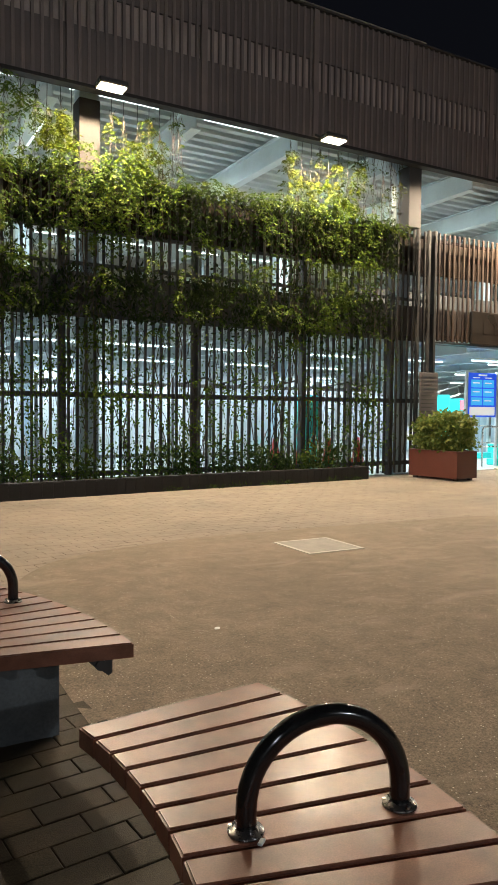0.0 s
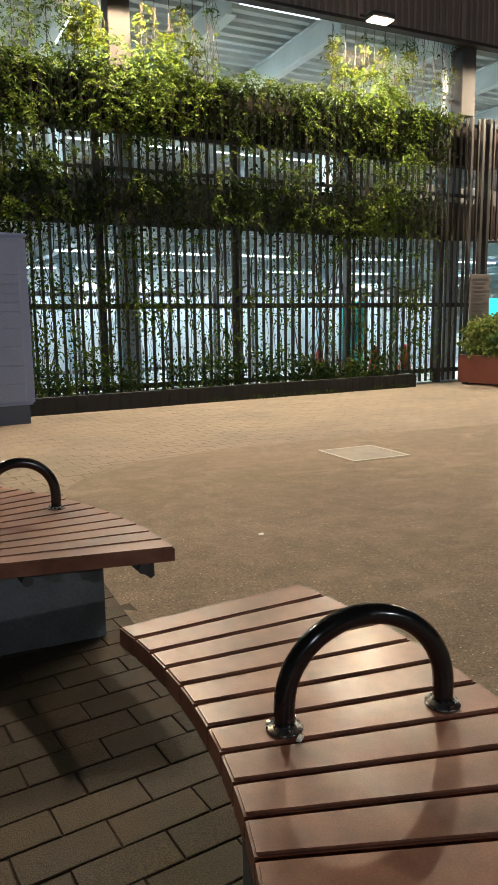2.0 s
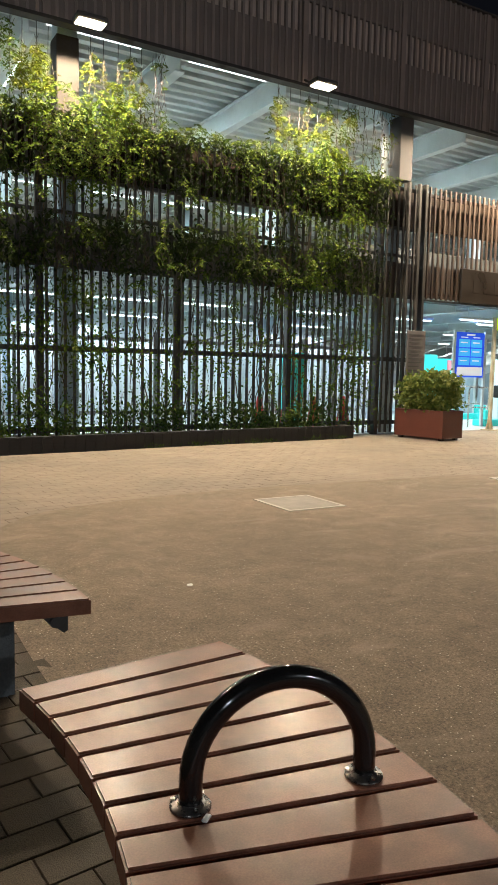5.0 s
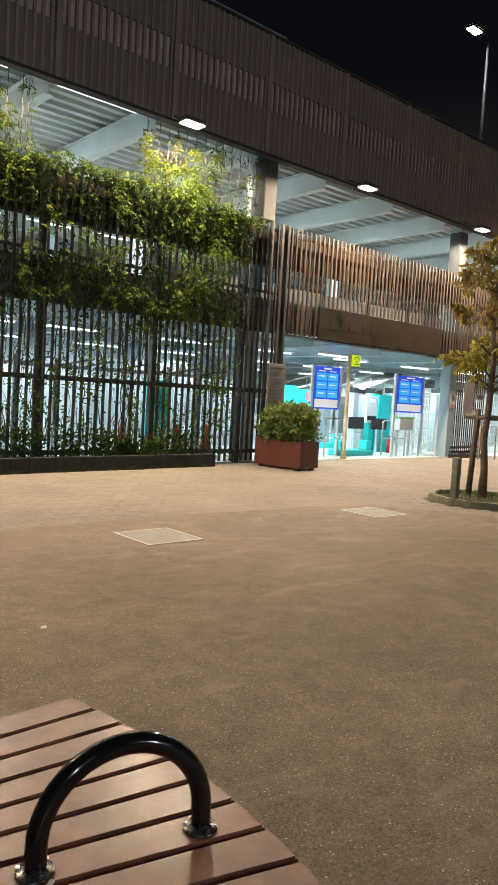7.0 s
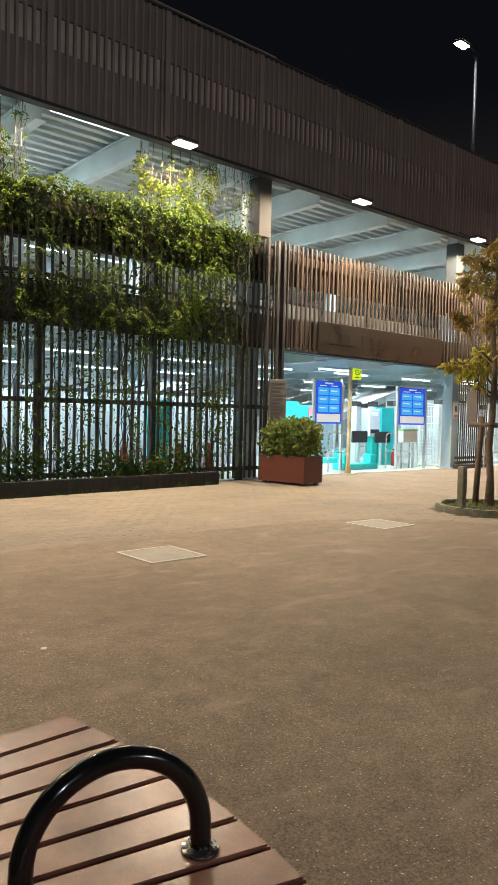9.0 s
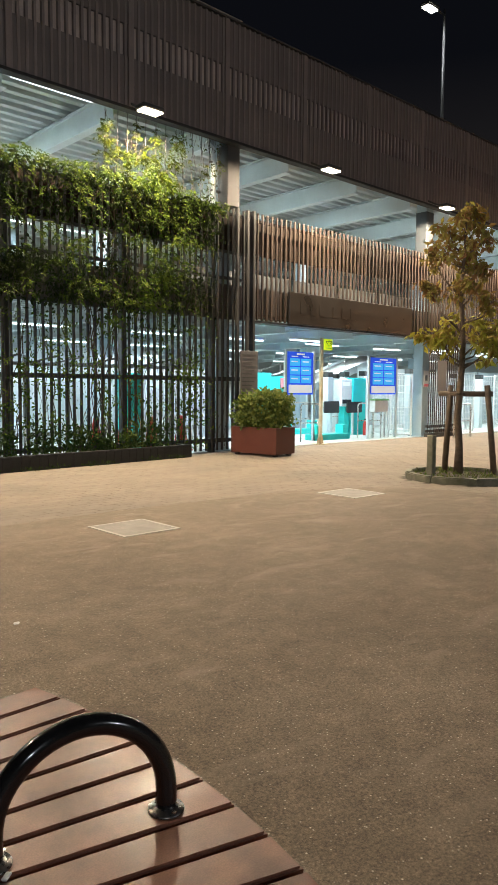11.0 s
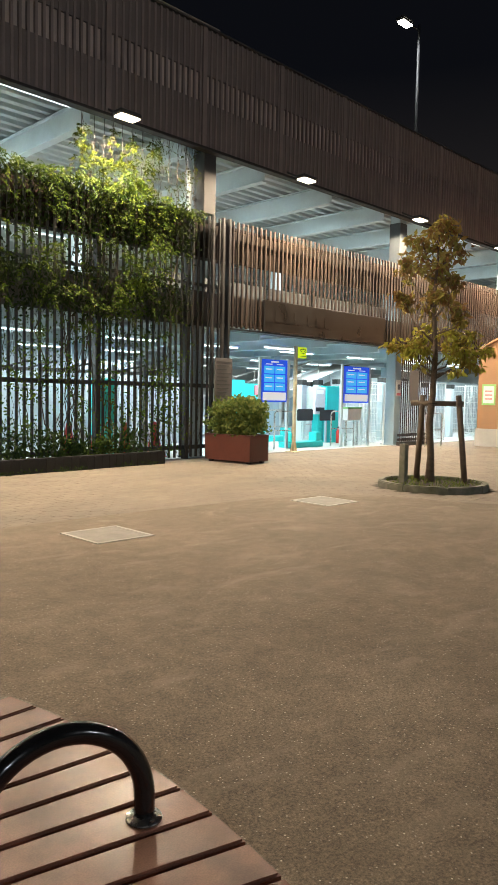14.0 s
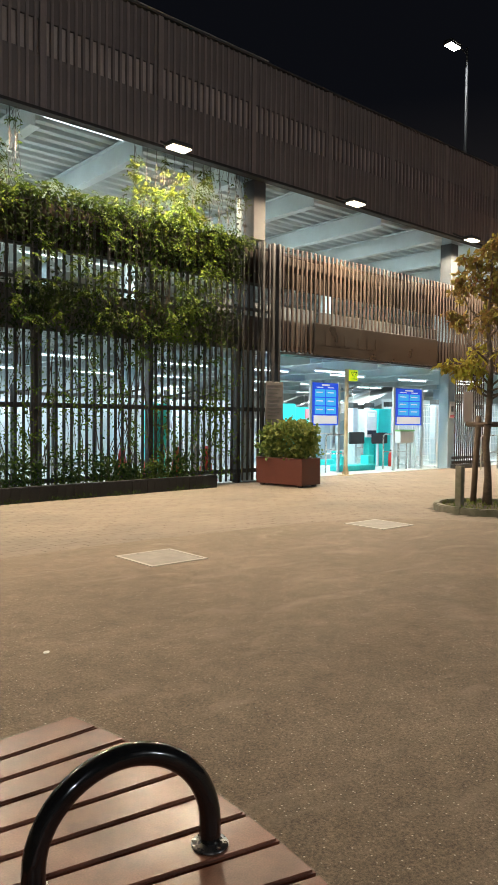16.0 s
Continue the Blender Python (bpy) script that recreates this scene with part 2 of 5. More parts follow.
M_KERB = mat("kerb_dark", (0.010, 0.0095, 0.009), 0.7, var=0.3, scale=4, bump=0.003, bump_scale=70)
M_HATCH = mat("hatch", (0.27, 0.255, 0.23), 0.75, var=0.15, scale=6, bump=0.002, bump_scale=150, fine=0.2)
M_HATCH_FRAME = mat("hatch_frame", (0.42, 0.40, 0.36), 0.45, 0.6, var=0.12, scale=20)
M_CORTEN = mat("rust_paint", (0.092, 0.026, 0.017), 0.5, var=0.14, scale=3)
M_SOIL = mat("soil", (0.05, 0.038, 0.027), 0.95, var=0.3, scale=12, bump=0.02, bump_scale=30, fine=0.3)
M_BARK = mat("bark", (0.11, 0.082, 0.058), 0.9, var=0.3, scale=14, bump=0.006, bump_scale=70, fine=0.25)
M_STAKE = mat("stake_wood", (0.12, 0.09, 0.065), 0.85, var=0.25, scale=10, bump=0.004, bump_scale=60)
M_RING = mat("ring_kerb", (0.17, 0.165, 0.13), 0.85, var=0.3, scale=6, bump=0.004, bump_scale=60, stain=(0.08, 0.09, 0.05))
M_LEAF = leaf_mat("vine_leaf", (0.030, 0.068, 0.009), (0.120, 0.158, 0.018), 0.6, 0.15, 0.45)
# for strands by the lamps: the lamps' yellow is put into the leaf colour
M_LEAF_LAMP_YELLOW = leaf_mat("lamp_yellow_vine_leaf", (0.034, 0.052, 0.004), (0.078, 0.092, 0.005), 0.75, 0.08, 0.42)
M_LEAF_HEDGE = leaf_mat("hedge_leaf", (0.060, 0.110, 0.022), (0.20, 0.23, 0.050))
M_LEAF_TREE = leaf_mat("tree_leaf", (0.20, 0.095, 0.035), (0.28, 0.26, 0.055), 0.5, 0.3, 0.35)
M_LEAF_TREE_LOW = leaf_mat("low_tree_leaf", (0.22, 0.15, 0.03), (0.36, 0.38, 0.05), 0.5, 0.3, 0.35)
# bed and kerb plants: shade low down is put into the leaf colour
M_LEAF_SHADE = leaf_mat("shaded_bed_leaf", (0.018, 0.040, 0.010), (0.060, 0.095, 0.020), 0.6, 0.2, 0.3)
# leaves deep in the vine, with shade put into a darker green
M_SHADED_GROWTH = leaf_mat("undergrowth", (0.013, 0.021, 0.008), (0.038, 0.054, 0.016), 0.9, 0.1, 0.25)
M_SIGN_METAL = mat("sign_metal", (0.030, 0.025, 0.021), 0.33, 0.3, var=0.15, scale=2)
M_POLE = mat("pole_grey", (0.045, 0.045, 0.045), 0.5, var=0.1, scale=3)
# sleeve colours are kept dark to hold down lamp light on the columns
M_GLARE_SLEEVE = mat("glare_sleeve_grey", (0.040, 0.037, 0.034), 0.8, var=0.2, scale=3, spec=0.1)
M_GLARE_SLEEVE_PALE = mat("glare_sleeve_pale", (0.062, 0.072, 0.080), 0.8, var=0.15, scale=3, spec=0.15)
M_STEM = mat("stem", (0.060, 0.042, 0.024), 0.9, var=0.25, scale=10)
M_TURQ = mat("turquoise", (0.03, 0.66, 0.62), 0.4, var=0.05, scale=3)
# board colours glow weakly; the light on them is put into the material
M_SIGN_BLUE = glow("sign_blue", (0.01, 0.07, 0.62), 0.7)
M_SIGN_LIGHT = glow("sign_light_blue", (0.035, 0.36, 0.85), 0.8)
M_SIGN_WHITE = glow("sign_white", (0.75, 0.8, 0.85), 0.5)
M_YELLOW = glow("sign_yellow", (0.62, 0.85, 0.02), 0.7)
M_CREAM = mat("cream_pole", (0.55, 0.52, 0.38), 0.55, var=0.15, scale=5, stain=(0.42, 0.31, 0.16))
M_TAN = mat("tan_wall", (0.33, 0.185, 0.095), 0.7, var=0.1, scale=1.5, bump=0.002, bump_scale=80)
M_LOCKER = mat("locker_grey", (0.22, 0.27, 0.42), 0.45, var=0.06, scale=2)
M_LOCKER_BASE = mat("locker_base", (0.06, 0.08, 0.12), 0.6, var=0.1, scale=3)
M_RED = mat("red_plastic", (0.5, 0.03, 0.02), 0.5, var=0.1, scale=5)
M_PAPER = mat("paper", (0.75, 0.76, 0.74), 0.8, var=0.05, scale=10)
M_PINK = mat("pink_paper", (0.7, 0.22, 0.25), 0.8, var=0.05, scale=10)
M_GREEN = mat("green_print", (0.25, 0.55, 0.2), 0.8, var=0.05, scale=10)
M_INK = mat("ink_grey", (0.15, 0.16, 0.17), 0.8, var=0.05, scale=10)
M_BOARD_SIGN = mat("notice_board", (0.16, 0.15, 0.145), 0.6, var=0.1, scale=6)
M_FLOOD = glow("flood_glass", (1.0, 0.80, 0.55), 30.0)
M_TUBE = glow("tube_glass", (0.85, 0.97, 1.0), 3.5)
M_STREET = glow("street_glass", (1.0, 0.92, 0.75), 14.0)


# ---- building blocks ----
def shape(name, bm, material, smooth=False):
    me = bpy.data.meshes.new(name)
    bm.to_mesh(me)
    bm.free()
    me.materials.append(material)
    if smooth:
        me.polygons.foreach_set("use_smooth", [True] * len(me.polygons))
    return me


def thing(name, label, category, group="", at=None, kind=""):
    ob = new(name)
    if at is not None:
        ob.matrix_world = at
    return tagged(ob, label, category, group, kind)


def part(name, bm, material, parent, label="", smooth=False):
    ob = new(name, shape(name, bm, material, smooth))
    ob.parent = parent
    if label:
        tagged(ob, label)
    return ob


def place(name, me, parent, m):
    ob = new(name, me)
    ob.parent = parent
    ob.matrix_local = m
    return ob


def box(x0, x1, y0, y1, z0, z1, bevel=0.0, seg=1, bm=None):
    own = bmesh.new()
    bmesh.ops.create_cube(own, size=1, matrix=Matrix.Translation(((x0 + x1) / 2, (y0 + y1) / 2, (z0 + z1) / 2)) @ Matrix.Diagonal((x1 - x0, y1 - y0, z1 - z0, 1)))
    if bevel:
        bmesh.ops.bevel(own, geom=own.edges[:], offset=bevel, segments=seg, affect="EDGES")
    if bm is None:
        return own
    me = bpy.data.meshes.new("tmp")
    own.to_mesh(me)
    own.free()
    bm.from_mesh(me)
    bpy.data.meshes.remove(me)
    return bm


def tube(points, radius, sides=10, bm=None, cap=True, radii=None):
    """A round bar along points."""
    bm = bm or bmesh.new()
    pts = [Vector(p) for p in points]
    rings = []
    ref = None
    for i, p in enumerate(pts):
        d = (pts[min(i + 1, len(pts) - 1)] - pts[max(i - 1, 0)]).normalized()
        if ref is None:
            ref = d.orthogonal().normalized()
        ref = (ref - d * ref.dot(d)).normalized()
        s = d.cross(ref)
        r = radii[i] if radii else radius
        rings.append([bm.verts.new(p + (ref * math.cos(a) + s * math.sin(a)) * r) for a in (2 * math.pi * k / sides for k in range(sides))])
    for a, b in zip(rings, rings[1:]):
        for k in range(sides):
            bm.faces.new((a[k], a[(k + 1) % sides], b[(k + 1) % sides], b[k]))
    if cap:
        bm.faces.new(rings[0][::-1])
        bm.faces.new(rings[-1])
    return bm


def prism(outline, z0, z1, bevel=0.0):
    bm = bmesh.new()
    low = [bm.verts.new((x, y, z0)) for x, y in outline]
    top = [bm.verts.new((x, y, z1)) for x, y in outline]
    n = len(outline)
    bm.faces.new(low[::-1])
    bm.faces.new(top)
    for k in range(n):
        bm.faces.new((low[k], low[(k + 1) % n], top[(k + 1) % n], top[k]))
    bmesh.ops.recalc_face_normals(bm, faces=bm.faces[:])
    if bevel:
        bmesh.ops.bevel(bm, geom=[e for e in bm.edges if e.verts[0].co.z > z1 - 1e-5 and e.verts[1].co.z > z1 - 1e-5], offset=bevel, segments=2, affect="EDGES")
    return bm


def leaves_mesh(name, spots, size, material, rng, droop=0.5, slim=0.5):
    """Many small folded leaves, one island each, at the given places."""
    n = len(spots)
    c = np.asarray(spots, float)
    d = rng.normal(size=(n, 3))
    d[:, 2] -= droop
    d /= np.linalg.norm(d, axis=1)[:, None]
    u = np.cross(d, rng.normal(size=(n, 3)))
    u /= np.linalg.norm(u, axis=1)[:, None]
    w = np.cross(d, u)
    L = size * (0.6 + 0.8 * rng.random(n))[:, None]
    base, tip = c, c + d * L
    mid = c + d * L * 0.5
    a = mid + u * L * slim * 0.5 + w * L * 0.08
    b = mid - u * L * slim * 0.5 + w * L * 0.08
    v = np.stack([base, a, tip, b], 1).reshape(-1, 3)
    k = np.arange(n)[:, None] * 4
    faces = np.concatenate([k + np.array([[0, 1, 2]]), k + np.array([[0, 2, 3]])]).tolist()
    me = bpy.data.meshes.new(name)
    me.from_pydata(v.tolist(), [], faces)
    me.materials.append(material)
    return me


def sprays_mesh(name, spots, length, leaf, material, rng, per=11):
    """Arching compound leaves: a drooping midrib with leaflets on both sides."""
    n = len(spots)
    c = np.asarray(spots, float)
    out = np.stack([rng.normal(size=n) * 0.9, -0.35 - 0.9 * rng.random(n), 0.45 * rng.normal(size=n) + 0.1], 1)
    out /= np.linalg.norm(out, axis=1)[:, None]
    L = length * (0.6 + 0.8 * rng.random(n))
    t = np.linspace(0.15, 1.0, per)
    rib = c[:, None] + out[:, None] * (L[:, None] * t)[..., None]
    rib[..., 2] -= (L[:, None] * 0.75 * t ** 2)
    side = np.cross(out, (0, 0, 1.0))
    side /= np.linalg.norm(side, axis=1)[:, None]
    sign = np.where(np.arange(per) % 2 == 0, 1.0, -1.0)
    d = side[:, None] * sign[None, :, None] * 0.8 + out[:, None] * 0.45 + rng.normal(size=(n, per, 3)) * 0.22
    d[..., 2] -= 0.55
    d /= np.linalg.norm(d, axis=2)[..., None]
    size = leaf * (0.7 + 0.6 * rng.random((n, per)))[..., None]
    u = np.cross(d, np.array((0.0, -0.75, 0.5)) + 0.6 * rng.normal(size=d.shape))
    u /= np.linalg.norm(u, axis=2)[..., None] + 1e-6
    w = np.cross(u, d)
    mid = rib + d * size * 0.45
    a, b = mid + u * size * 0.24 + w * size * 0.06, mid - u * size * 0.24 + w * size * 0.06
    v = np.stack([rib, a, rib + d * size, b], 2).reshape(-1, 3)
    k = np.arange(n * per)[:, None] * 4
    faces = np.concatenate([k + np.array([[0, 1, 2]]), k + np.array([[0, 2, 3]])]).tolist()
    me = bpy.data.meshes.new(name)
    me.from_pydata(v.tolist(), [], faces)
    me.materials.append(material)
    return me


RNG = np.random.default_rng(7)

# ---- ground ----
def smooth_line(pts, steps=8):
    out = []
    for i in range(len(pts) - 1):
        p0, p1, p2, p3 = (Vector(pts[max(0, min(len(pts) - 1, i + k))]) for k in (-1, 0, 1, 2))
        for s in range(steps):
            t = s / steps
            out.append(0.5 * ((2 * p1) + (p2 - p0) * t + (2 * p0 - 5 * p1 + 4 * p2 - p3) * t * t + (3 * p1 - p0 - 3 * p2 + p3) * t ** 3))
    out.append(Vector(pts[-1]))
    return out


EDGE = smooth_line([(0.95, -30.0), (0.95, -6.0), (0.93, 0.0), (0.92, 2.8), (0.93, 3.6), (0.97, 4.6), (1.08, 5.5), (1.34, 6.12), (1.94, 6.67), (3.35, 6.98), (5.0, 6.99), (6.3, 6.90), (7.2, 6.83), (8.2, 6.5), (8.9, 5.9), (9.45, 4.6), (10.6, 3.7), (14.0, 3.0), (24.0, 2.6), (60.0, 2.0)])
ground = new("ground", shape("ground", box(-150, 150, -150, 150, -0.4, -0.006), M_GROUT))
tagged(ground, "sandy bedding under the paved plaza", "ground", kind="structure")
bm = bmesh.new()
outline = [bm.verts.new((p.x, p.y, 0.004)) for p in EDGE] + [bm.verts.new((60, -30, 0.004))]
bm.faces.new(outline)
bmesh.ops.triangulate(bm, faces=bm.faces[:])
road = new("road", shape("road", bm, M_ASPHALT))
tagged(road, "worn grey-brown asphalt of the plaza", "asphalt", kind="structure")


def on_asphalt(x, y):
    if x > 60 or y < -30:
        return False
    inside = False
    pts = [(p.x, p.y) for p in EDGE] + [(60, -30)]
    j = len(pts) - 1
    for i in range(len(pts)):
        (xi, yi), (xj, yj) = pts[i], pts[j]
        if (yi > y) != (yj > y) and x < (xj - xi) * (y - yi) / (yj - yi) + xi:
            inside = not inside
        j = i
    return inside


def hatch(x0, y0, s):
    h = thing("hatch_cover", "pale square hatch cover set flush in asphalt", "hatch", "hatch covers")
    f = bmesh.new()
    w = 0.035
    for b in ((x0, x0 + s, y0, y0 + w), (x0, x0 + s, y0 + s - w, y0 + s), (x0, x0 + w, y0 + w, y0 + s - w), (x0 + s - w, x0 + s, y0 + w, y0 + s - w)):
        box(*b, -0.05, 0.012, bm=f)
    part("frame", f, M_HATCH_FRAME, h)
    part("lid", box(x0 + w + 0.004, x0 + s - w - 0.004, y0 + w + 0.004, y0 + s - w - 0.004, -0.05, 0.010), M_HATCH, h)


hatch(3.893, 5.685, 0.675)
hatch(7.49, 5.79, 0.66)

# ---- facade: fence, bands and screen ----
kerb = thing("planting_kerb", "low dark kerb wall of the planting bed", "kerb", kind="structure")
k_line = [(-9.0, 10.25), (2.0, 10.98), (6.0, 11.33), (9.35, 11.55)]
out = [(x, y) for x, y in k_line] + [(x, y + 0.12) for x, y in k_line[::-1]]
part("kerb_wall", prism(out, -0.02, 0.26, 0.012), M_KERB, kerb)
part("kerb_end", box(9.23, 9.35, 11.67, 11.95, -0.02, 0.26, 0.01), M_KERB, kerb)
for k in range(60):
    u = k / 60
    kx = -1.0 + 10.3 * u
    ky = 10.98 + (kx - 2.0) * 0.0875 if kx < 6 else 11.33 + (kx - 6) * 0.0657
    if kx < 2:
        ky = 10.98 + (kx - 2.0) * 0.0664
    part("rib", box(kx, kx + 0.03, ky - 0.012, ky + 0.01, 0.0, 0.235), M_KERB, kerb)
bed = new("soil", shape("soil", prism([(-9, 10.37), (2, 11.1), (6, 11.45), (9.23, 11.67), (9.23, 12.4), (-9, 12.4)], -0.02, 0.17), M_SOIL))
tagged(bed, "dark soil of the planting bed", "soil", kind="structure")

PITCH = 0.152
X0, XF, XE = -6.0, 11.45, 34.0


def slat_mesh(name, z0, z1, material, w=0.05, d=0.09):
    return shape(name, box(-w / 2, w / 2, -d / 2, d / 2, z0, z1, 0.006), material)


fence = thing("slat_fence", "dark vertical slat fence overgrown with climbing vines", "fence")
me = slat_mesh("slat", 0.06, 5.36, M_SLAT_GREY, 0.045, 0.05)
x = X0
while x < XF:
    place("slat", me, fence, pose(x, FACE, 0))
    x += PITCH
for z, h in ((0.27, 0.09), (1.63, 0.09), (3.0, 0.10), (3.85, 0.06), (4.42, 0.06), (5.25, 0.06)):
    part("rail", box(X0, XF, FACE + 0.05, FACE + 0.11, z - h / 2, z + h / 2, 0.006), M_DARK, fence)
for px in (-1.5, 0.9, 3.2, 5.7, 8.1, 10.4):
    part("post", box(px - 0.06, px + 0.06, FACE + 0.115, FACE + 0.25, 0.0, 5.3, 0.008), M_DARK, fence)
part("end_post", box(XF - 0.02, XF + 0.06, FACE - 0.05, FACE + 0.12, 0.0, 5.4, 0.01), M_SLAT_GREY, fence)
for sx in (10.9, 11.2):
    part("brace_slat", box(sx - 0.03, sx + 0.03, FACE - 0.14, FACE - 0.06, 0.05, 5.36, 0.006), M_DARK, fence)

balcony = thing("balcony_screen", "brown slat balcony screen over the gate opening", "screen")
me = slat_mesh("slat", 2.98, 5.38, M_SLAT, 0.05, 0.045)
me2 = slat_mesh("slat", 3.72, 5.38, M_SLAT, 0.05, 0.045)
x = XF + 0.16
while x < XE:
    place("slat", me2 if 12.6 < x < 17.7 else me, balcony, pose(x, FACE, 0))
    x += PITCH
part("sign_panel", box(12.62, 17.66, FACE - 0.06, FACE + 0.02, 2.97, 3.73, 0.01), M_SIGN_METAL, balcony, "dark brown metal panel with raised lettering")
for lx in (13.0, 13.35, 13.7, 14.2, 14.55, 14.9):
    part("letter_bar", box(lx, lx + 0.22, FACE - 0.066, FACE - 0.06, 3.22, 3.5), M_SIGN_METAL, balcony)
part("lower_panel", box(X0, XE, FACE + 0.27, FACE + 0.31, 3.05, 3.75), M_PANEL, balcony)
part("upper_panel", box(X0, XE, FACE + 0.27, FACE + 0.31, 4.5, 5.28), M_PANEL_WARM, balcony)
for z in (3.1, 5.22):
    part("rail", box(XF + 0.1, XE, FACE + 0.05, FACE + 0.1, z - 0.03, z + 0.03), M_SLAT, balcony)
part("bottom_flange", box(XF + 0.1, XE, FACE + 0.0, FACE + 0.34, 2.93, 2.97), M_DARK, balcony)

screen = thing("parapet_screen", "tall dark slat parapet screen along the roof edge", "screen")
me = slat_mesh("slat", 6.74, 9.19, M_SLAT_ROOF, 0.055, 0.10)
x = X0
while x < XE:
    place("slat", me, screen, pose(x, FACE - 0.12, 0))
    x += PITCH
part("lower_panel", box(X0, XE, FACE - 0.152, FACE - 0.13, 6.75, 7.66), M_PANEL_ROOF, screen)
part("upper_panel", box(X0, XE, FACE - 0.152, FACE - 0.13, 8.24, 9.17), M_PANEL_ROOF, screen)
part("strip_panel", box(X0, XE, FACE - 0.11, FACE - 0.09, 7.662, 8.238), M_STRIP_LIT, screen)
px = -4.0
while px < XE:
    part("joint_slat", box(px - 0.06, px + 0.06, FACE - 0.19, FACE - 0.06, 6.72, 9.195, 0.006), M_SLAT_ROOF, screen)
    px += 2.42
part("coping", box(X0, XE, FACE - 0.2, FACE + 0.06, 9.2, 9.235), M_DARK, screen)
# the edge highlight is built as a pale strip, ending at the roof step
part("coping_cap", box(X0, 10.9, FACE - 0.22, FACE - 0.14, 9.237, 9.25), M_HATCH_FRAME, screen, "pale strip standing for the highlight along the coping")
part("soffit_edge", box(X0, XE, FACE - 0.2, FACE - 0.0, 6.68, 6.735), M_SOFFIT, screen)

# ---- the structure behind ----
floor_in = new("floor", shape("floor", box(X0, XE, FACE + 0.3, 34, -0.02, 0.004), M_FLOOR_IN))
tagged(floor_in, "pale coated floor of the parking hall", "floor", kind="structure")
slab = new("floor_upper", shape("floor_upper", box(X0, XE, FACE + 0.34, 34, 3.2, 3.5), M_CONC))
tagged(slab, "concrete slab of the upper floor", "floor", kind="structure")
roof = new("roof", shape("roof", box(X0, XE, FACE + 0.2, 34, 7.25, 7.5), M_CONC))
tagged(roof, "flat concrete roof deck", "roof", kind="structure")
back = new("wall_back", shape("wall_back", box(X0, XE, 30, 30.2, 0, 7.4), M_CONC))
tagged(back, "pale rear wall of the parking hall", "wall", kind="structure")
side = new("wall_side", shape("wall_side", box(X0 - 0.2, X0, FACE + 0.1, 30.2, 0, 7.4), M_CONC))
tagged(side, "pale end wall of the parking hall", "wall", kind="structure")
side2 = new("wall_side", shape("wall_side", box(XE, XE + 0.2, FACE - 0.2, 30.2, 0, 9.3), M_CONC))
tagged(side2, "pale end wall of the parking hall", "wall", kind="structure")


# added wall that catches tube light, so the fence gaps read bright
inner = new("wall_inner", shape("wall_inner", box(X0, 14.2, 20.4, 20.6, 0, 3.15), M_PARTITION))
tagged(inner, "pale inner wall added to brighten the parking hall", "wall", kind="structure")


def decking(name, z, label):
    """Ribbed steel sheet; the ribs run along the facade."""
    bm = bmesh.new()
    y, prof = FACE + 0.3, []
    while y < 22:
        prof += [(y, z), (y + 0.16, z), (y + 0.2, z - 0.075), (y + 0.33, z - 0.075)]
        y += 0.37
    a = [bm.verts.new((X0, p, q)) for p, q in prof]
    b = [bm.verts.new((XE, p, q)) for p, q in prof]
    for k in range(len(prof) - 1):
        bm.faces.new((a[k], b[k], b[k + 1], a[k + 1]))
    ob = new(name, shape(name, bm, M_DECK))
    return tagged(ob, label, "ceiling", kind="structure")


decking("ceiling_upper", 7.2, "ribbed steel deck ceiling of the upper floor")
decking("ceiling_lower", 3.18, "ribbed steel deck ceiling of the lower floor")


def i_beam(name, p0, p1, h, w, t=0.02):
    """A rolled beam between two points at its top."""
    a, b = Vector(p0), Vector(p1)
    L = (b - a).length
    bm = bmesh.new()
    box(-w / 2, w / 2, 0, L, -t, 0, bm=bm)
    box(-w / 2, w / 2, 0, L, -h, -h + t, bm=bm)
    box(-0.008, 0.008, 0, L, -h + t, -t, bm=bm)
    ob = tagged(new(name, shape(name, bm, M_WHITE_STEEL)), "pale blue-grey painted steel beam under the deck", "beam", "steel beams", "structure")
    ob.matrix_world = pose(a.x, a.y, a.z, 0, 0, math.degrees(math.atan2(b.y - a.y, b.x - a.x)) - 90)
    return ob


for bx in BEAMS:
    i_beam("beam", (bx, FACE + 0.3, 7.1), (bx, 29, 7.1), 0.5, 0.2)
    i_beam("beam", (bx, FACE + 0.35, 3.08), (bx, 29, 3.08), 0.3, 0.18)
for by in (17.5, 23.0):
    i_beam("beam", (X0, by, 7.09), (XE, by, 7.09), 0.6, 0.22)
    i_beam("beam", (X0, by, 3.07), (XE, by, 3.07), 0.34, 0.2)


def column(x, y, s, z1, material, label):
    bm = box(x - s / 2, x + s / 2, y - s / 2, y + s / 2, 0, z1, 0.012)
    box(x - s / 2 - 0.08, x + s / 2 + 0.08, y - s / 2 - 0.08, y + s / 2 + 0.08, 0, 0.03, bm=bm)
    ob = new("column", shape("column", bm, material))
    return tagged(ob, label, "column", "steel columns", "structure")


for cx in (-3.2, 3.72, 10.85, 18.95, 26.0):
    for cy in (FACE + 0.45, 17.5, 23):
        column(cx, cy, 0.34, 7.1, M_COLUMN, "pale blue-grey square steel column")
part("cladding", box(10.68, 11.03, FACE - 0.02, FACE + 0.33, 5.4, 6.7, 0.01), M_DARK, screen, "brown column casing")
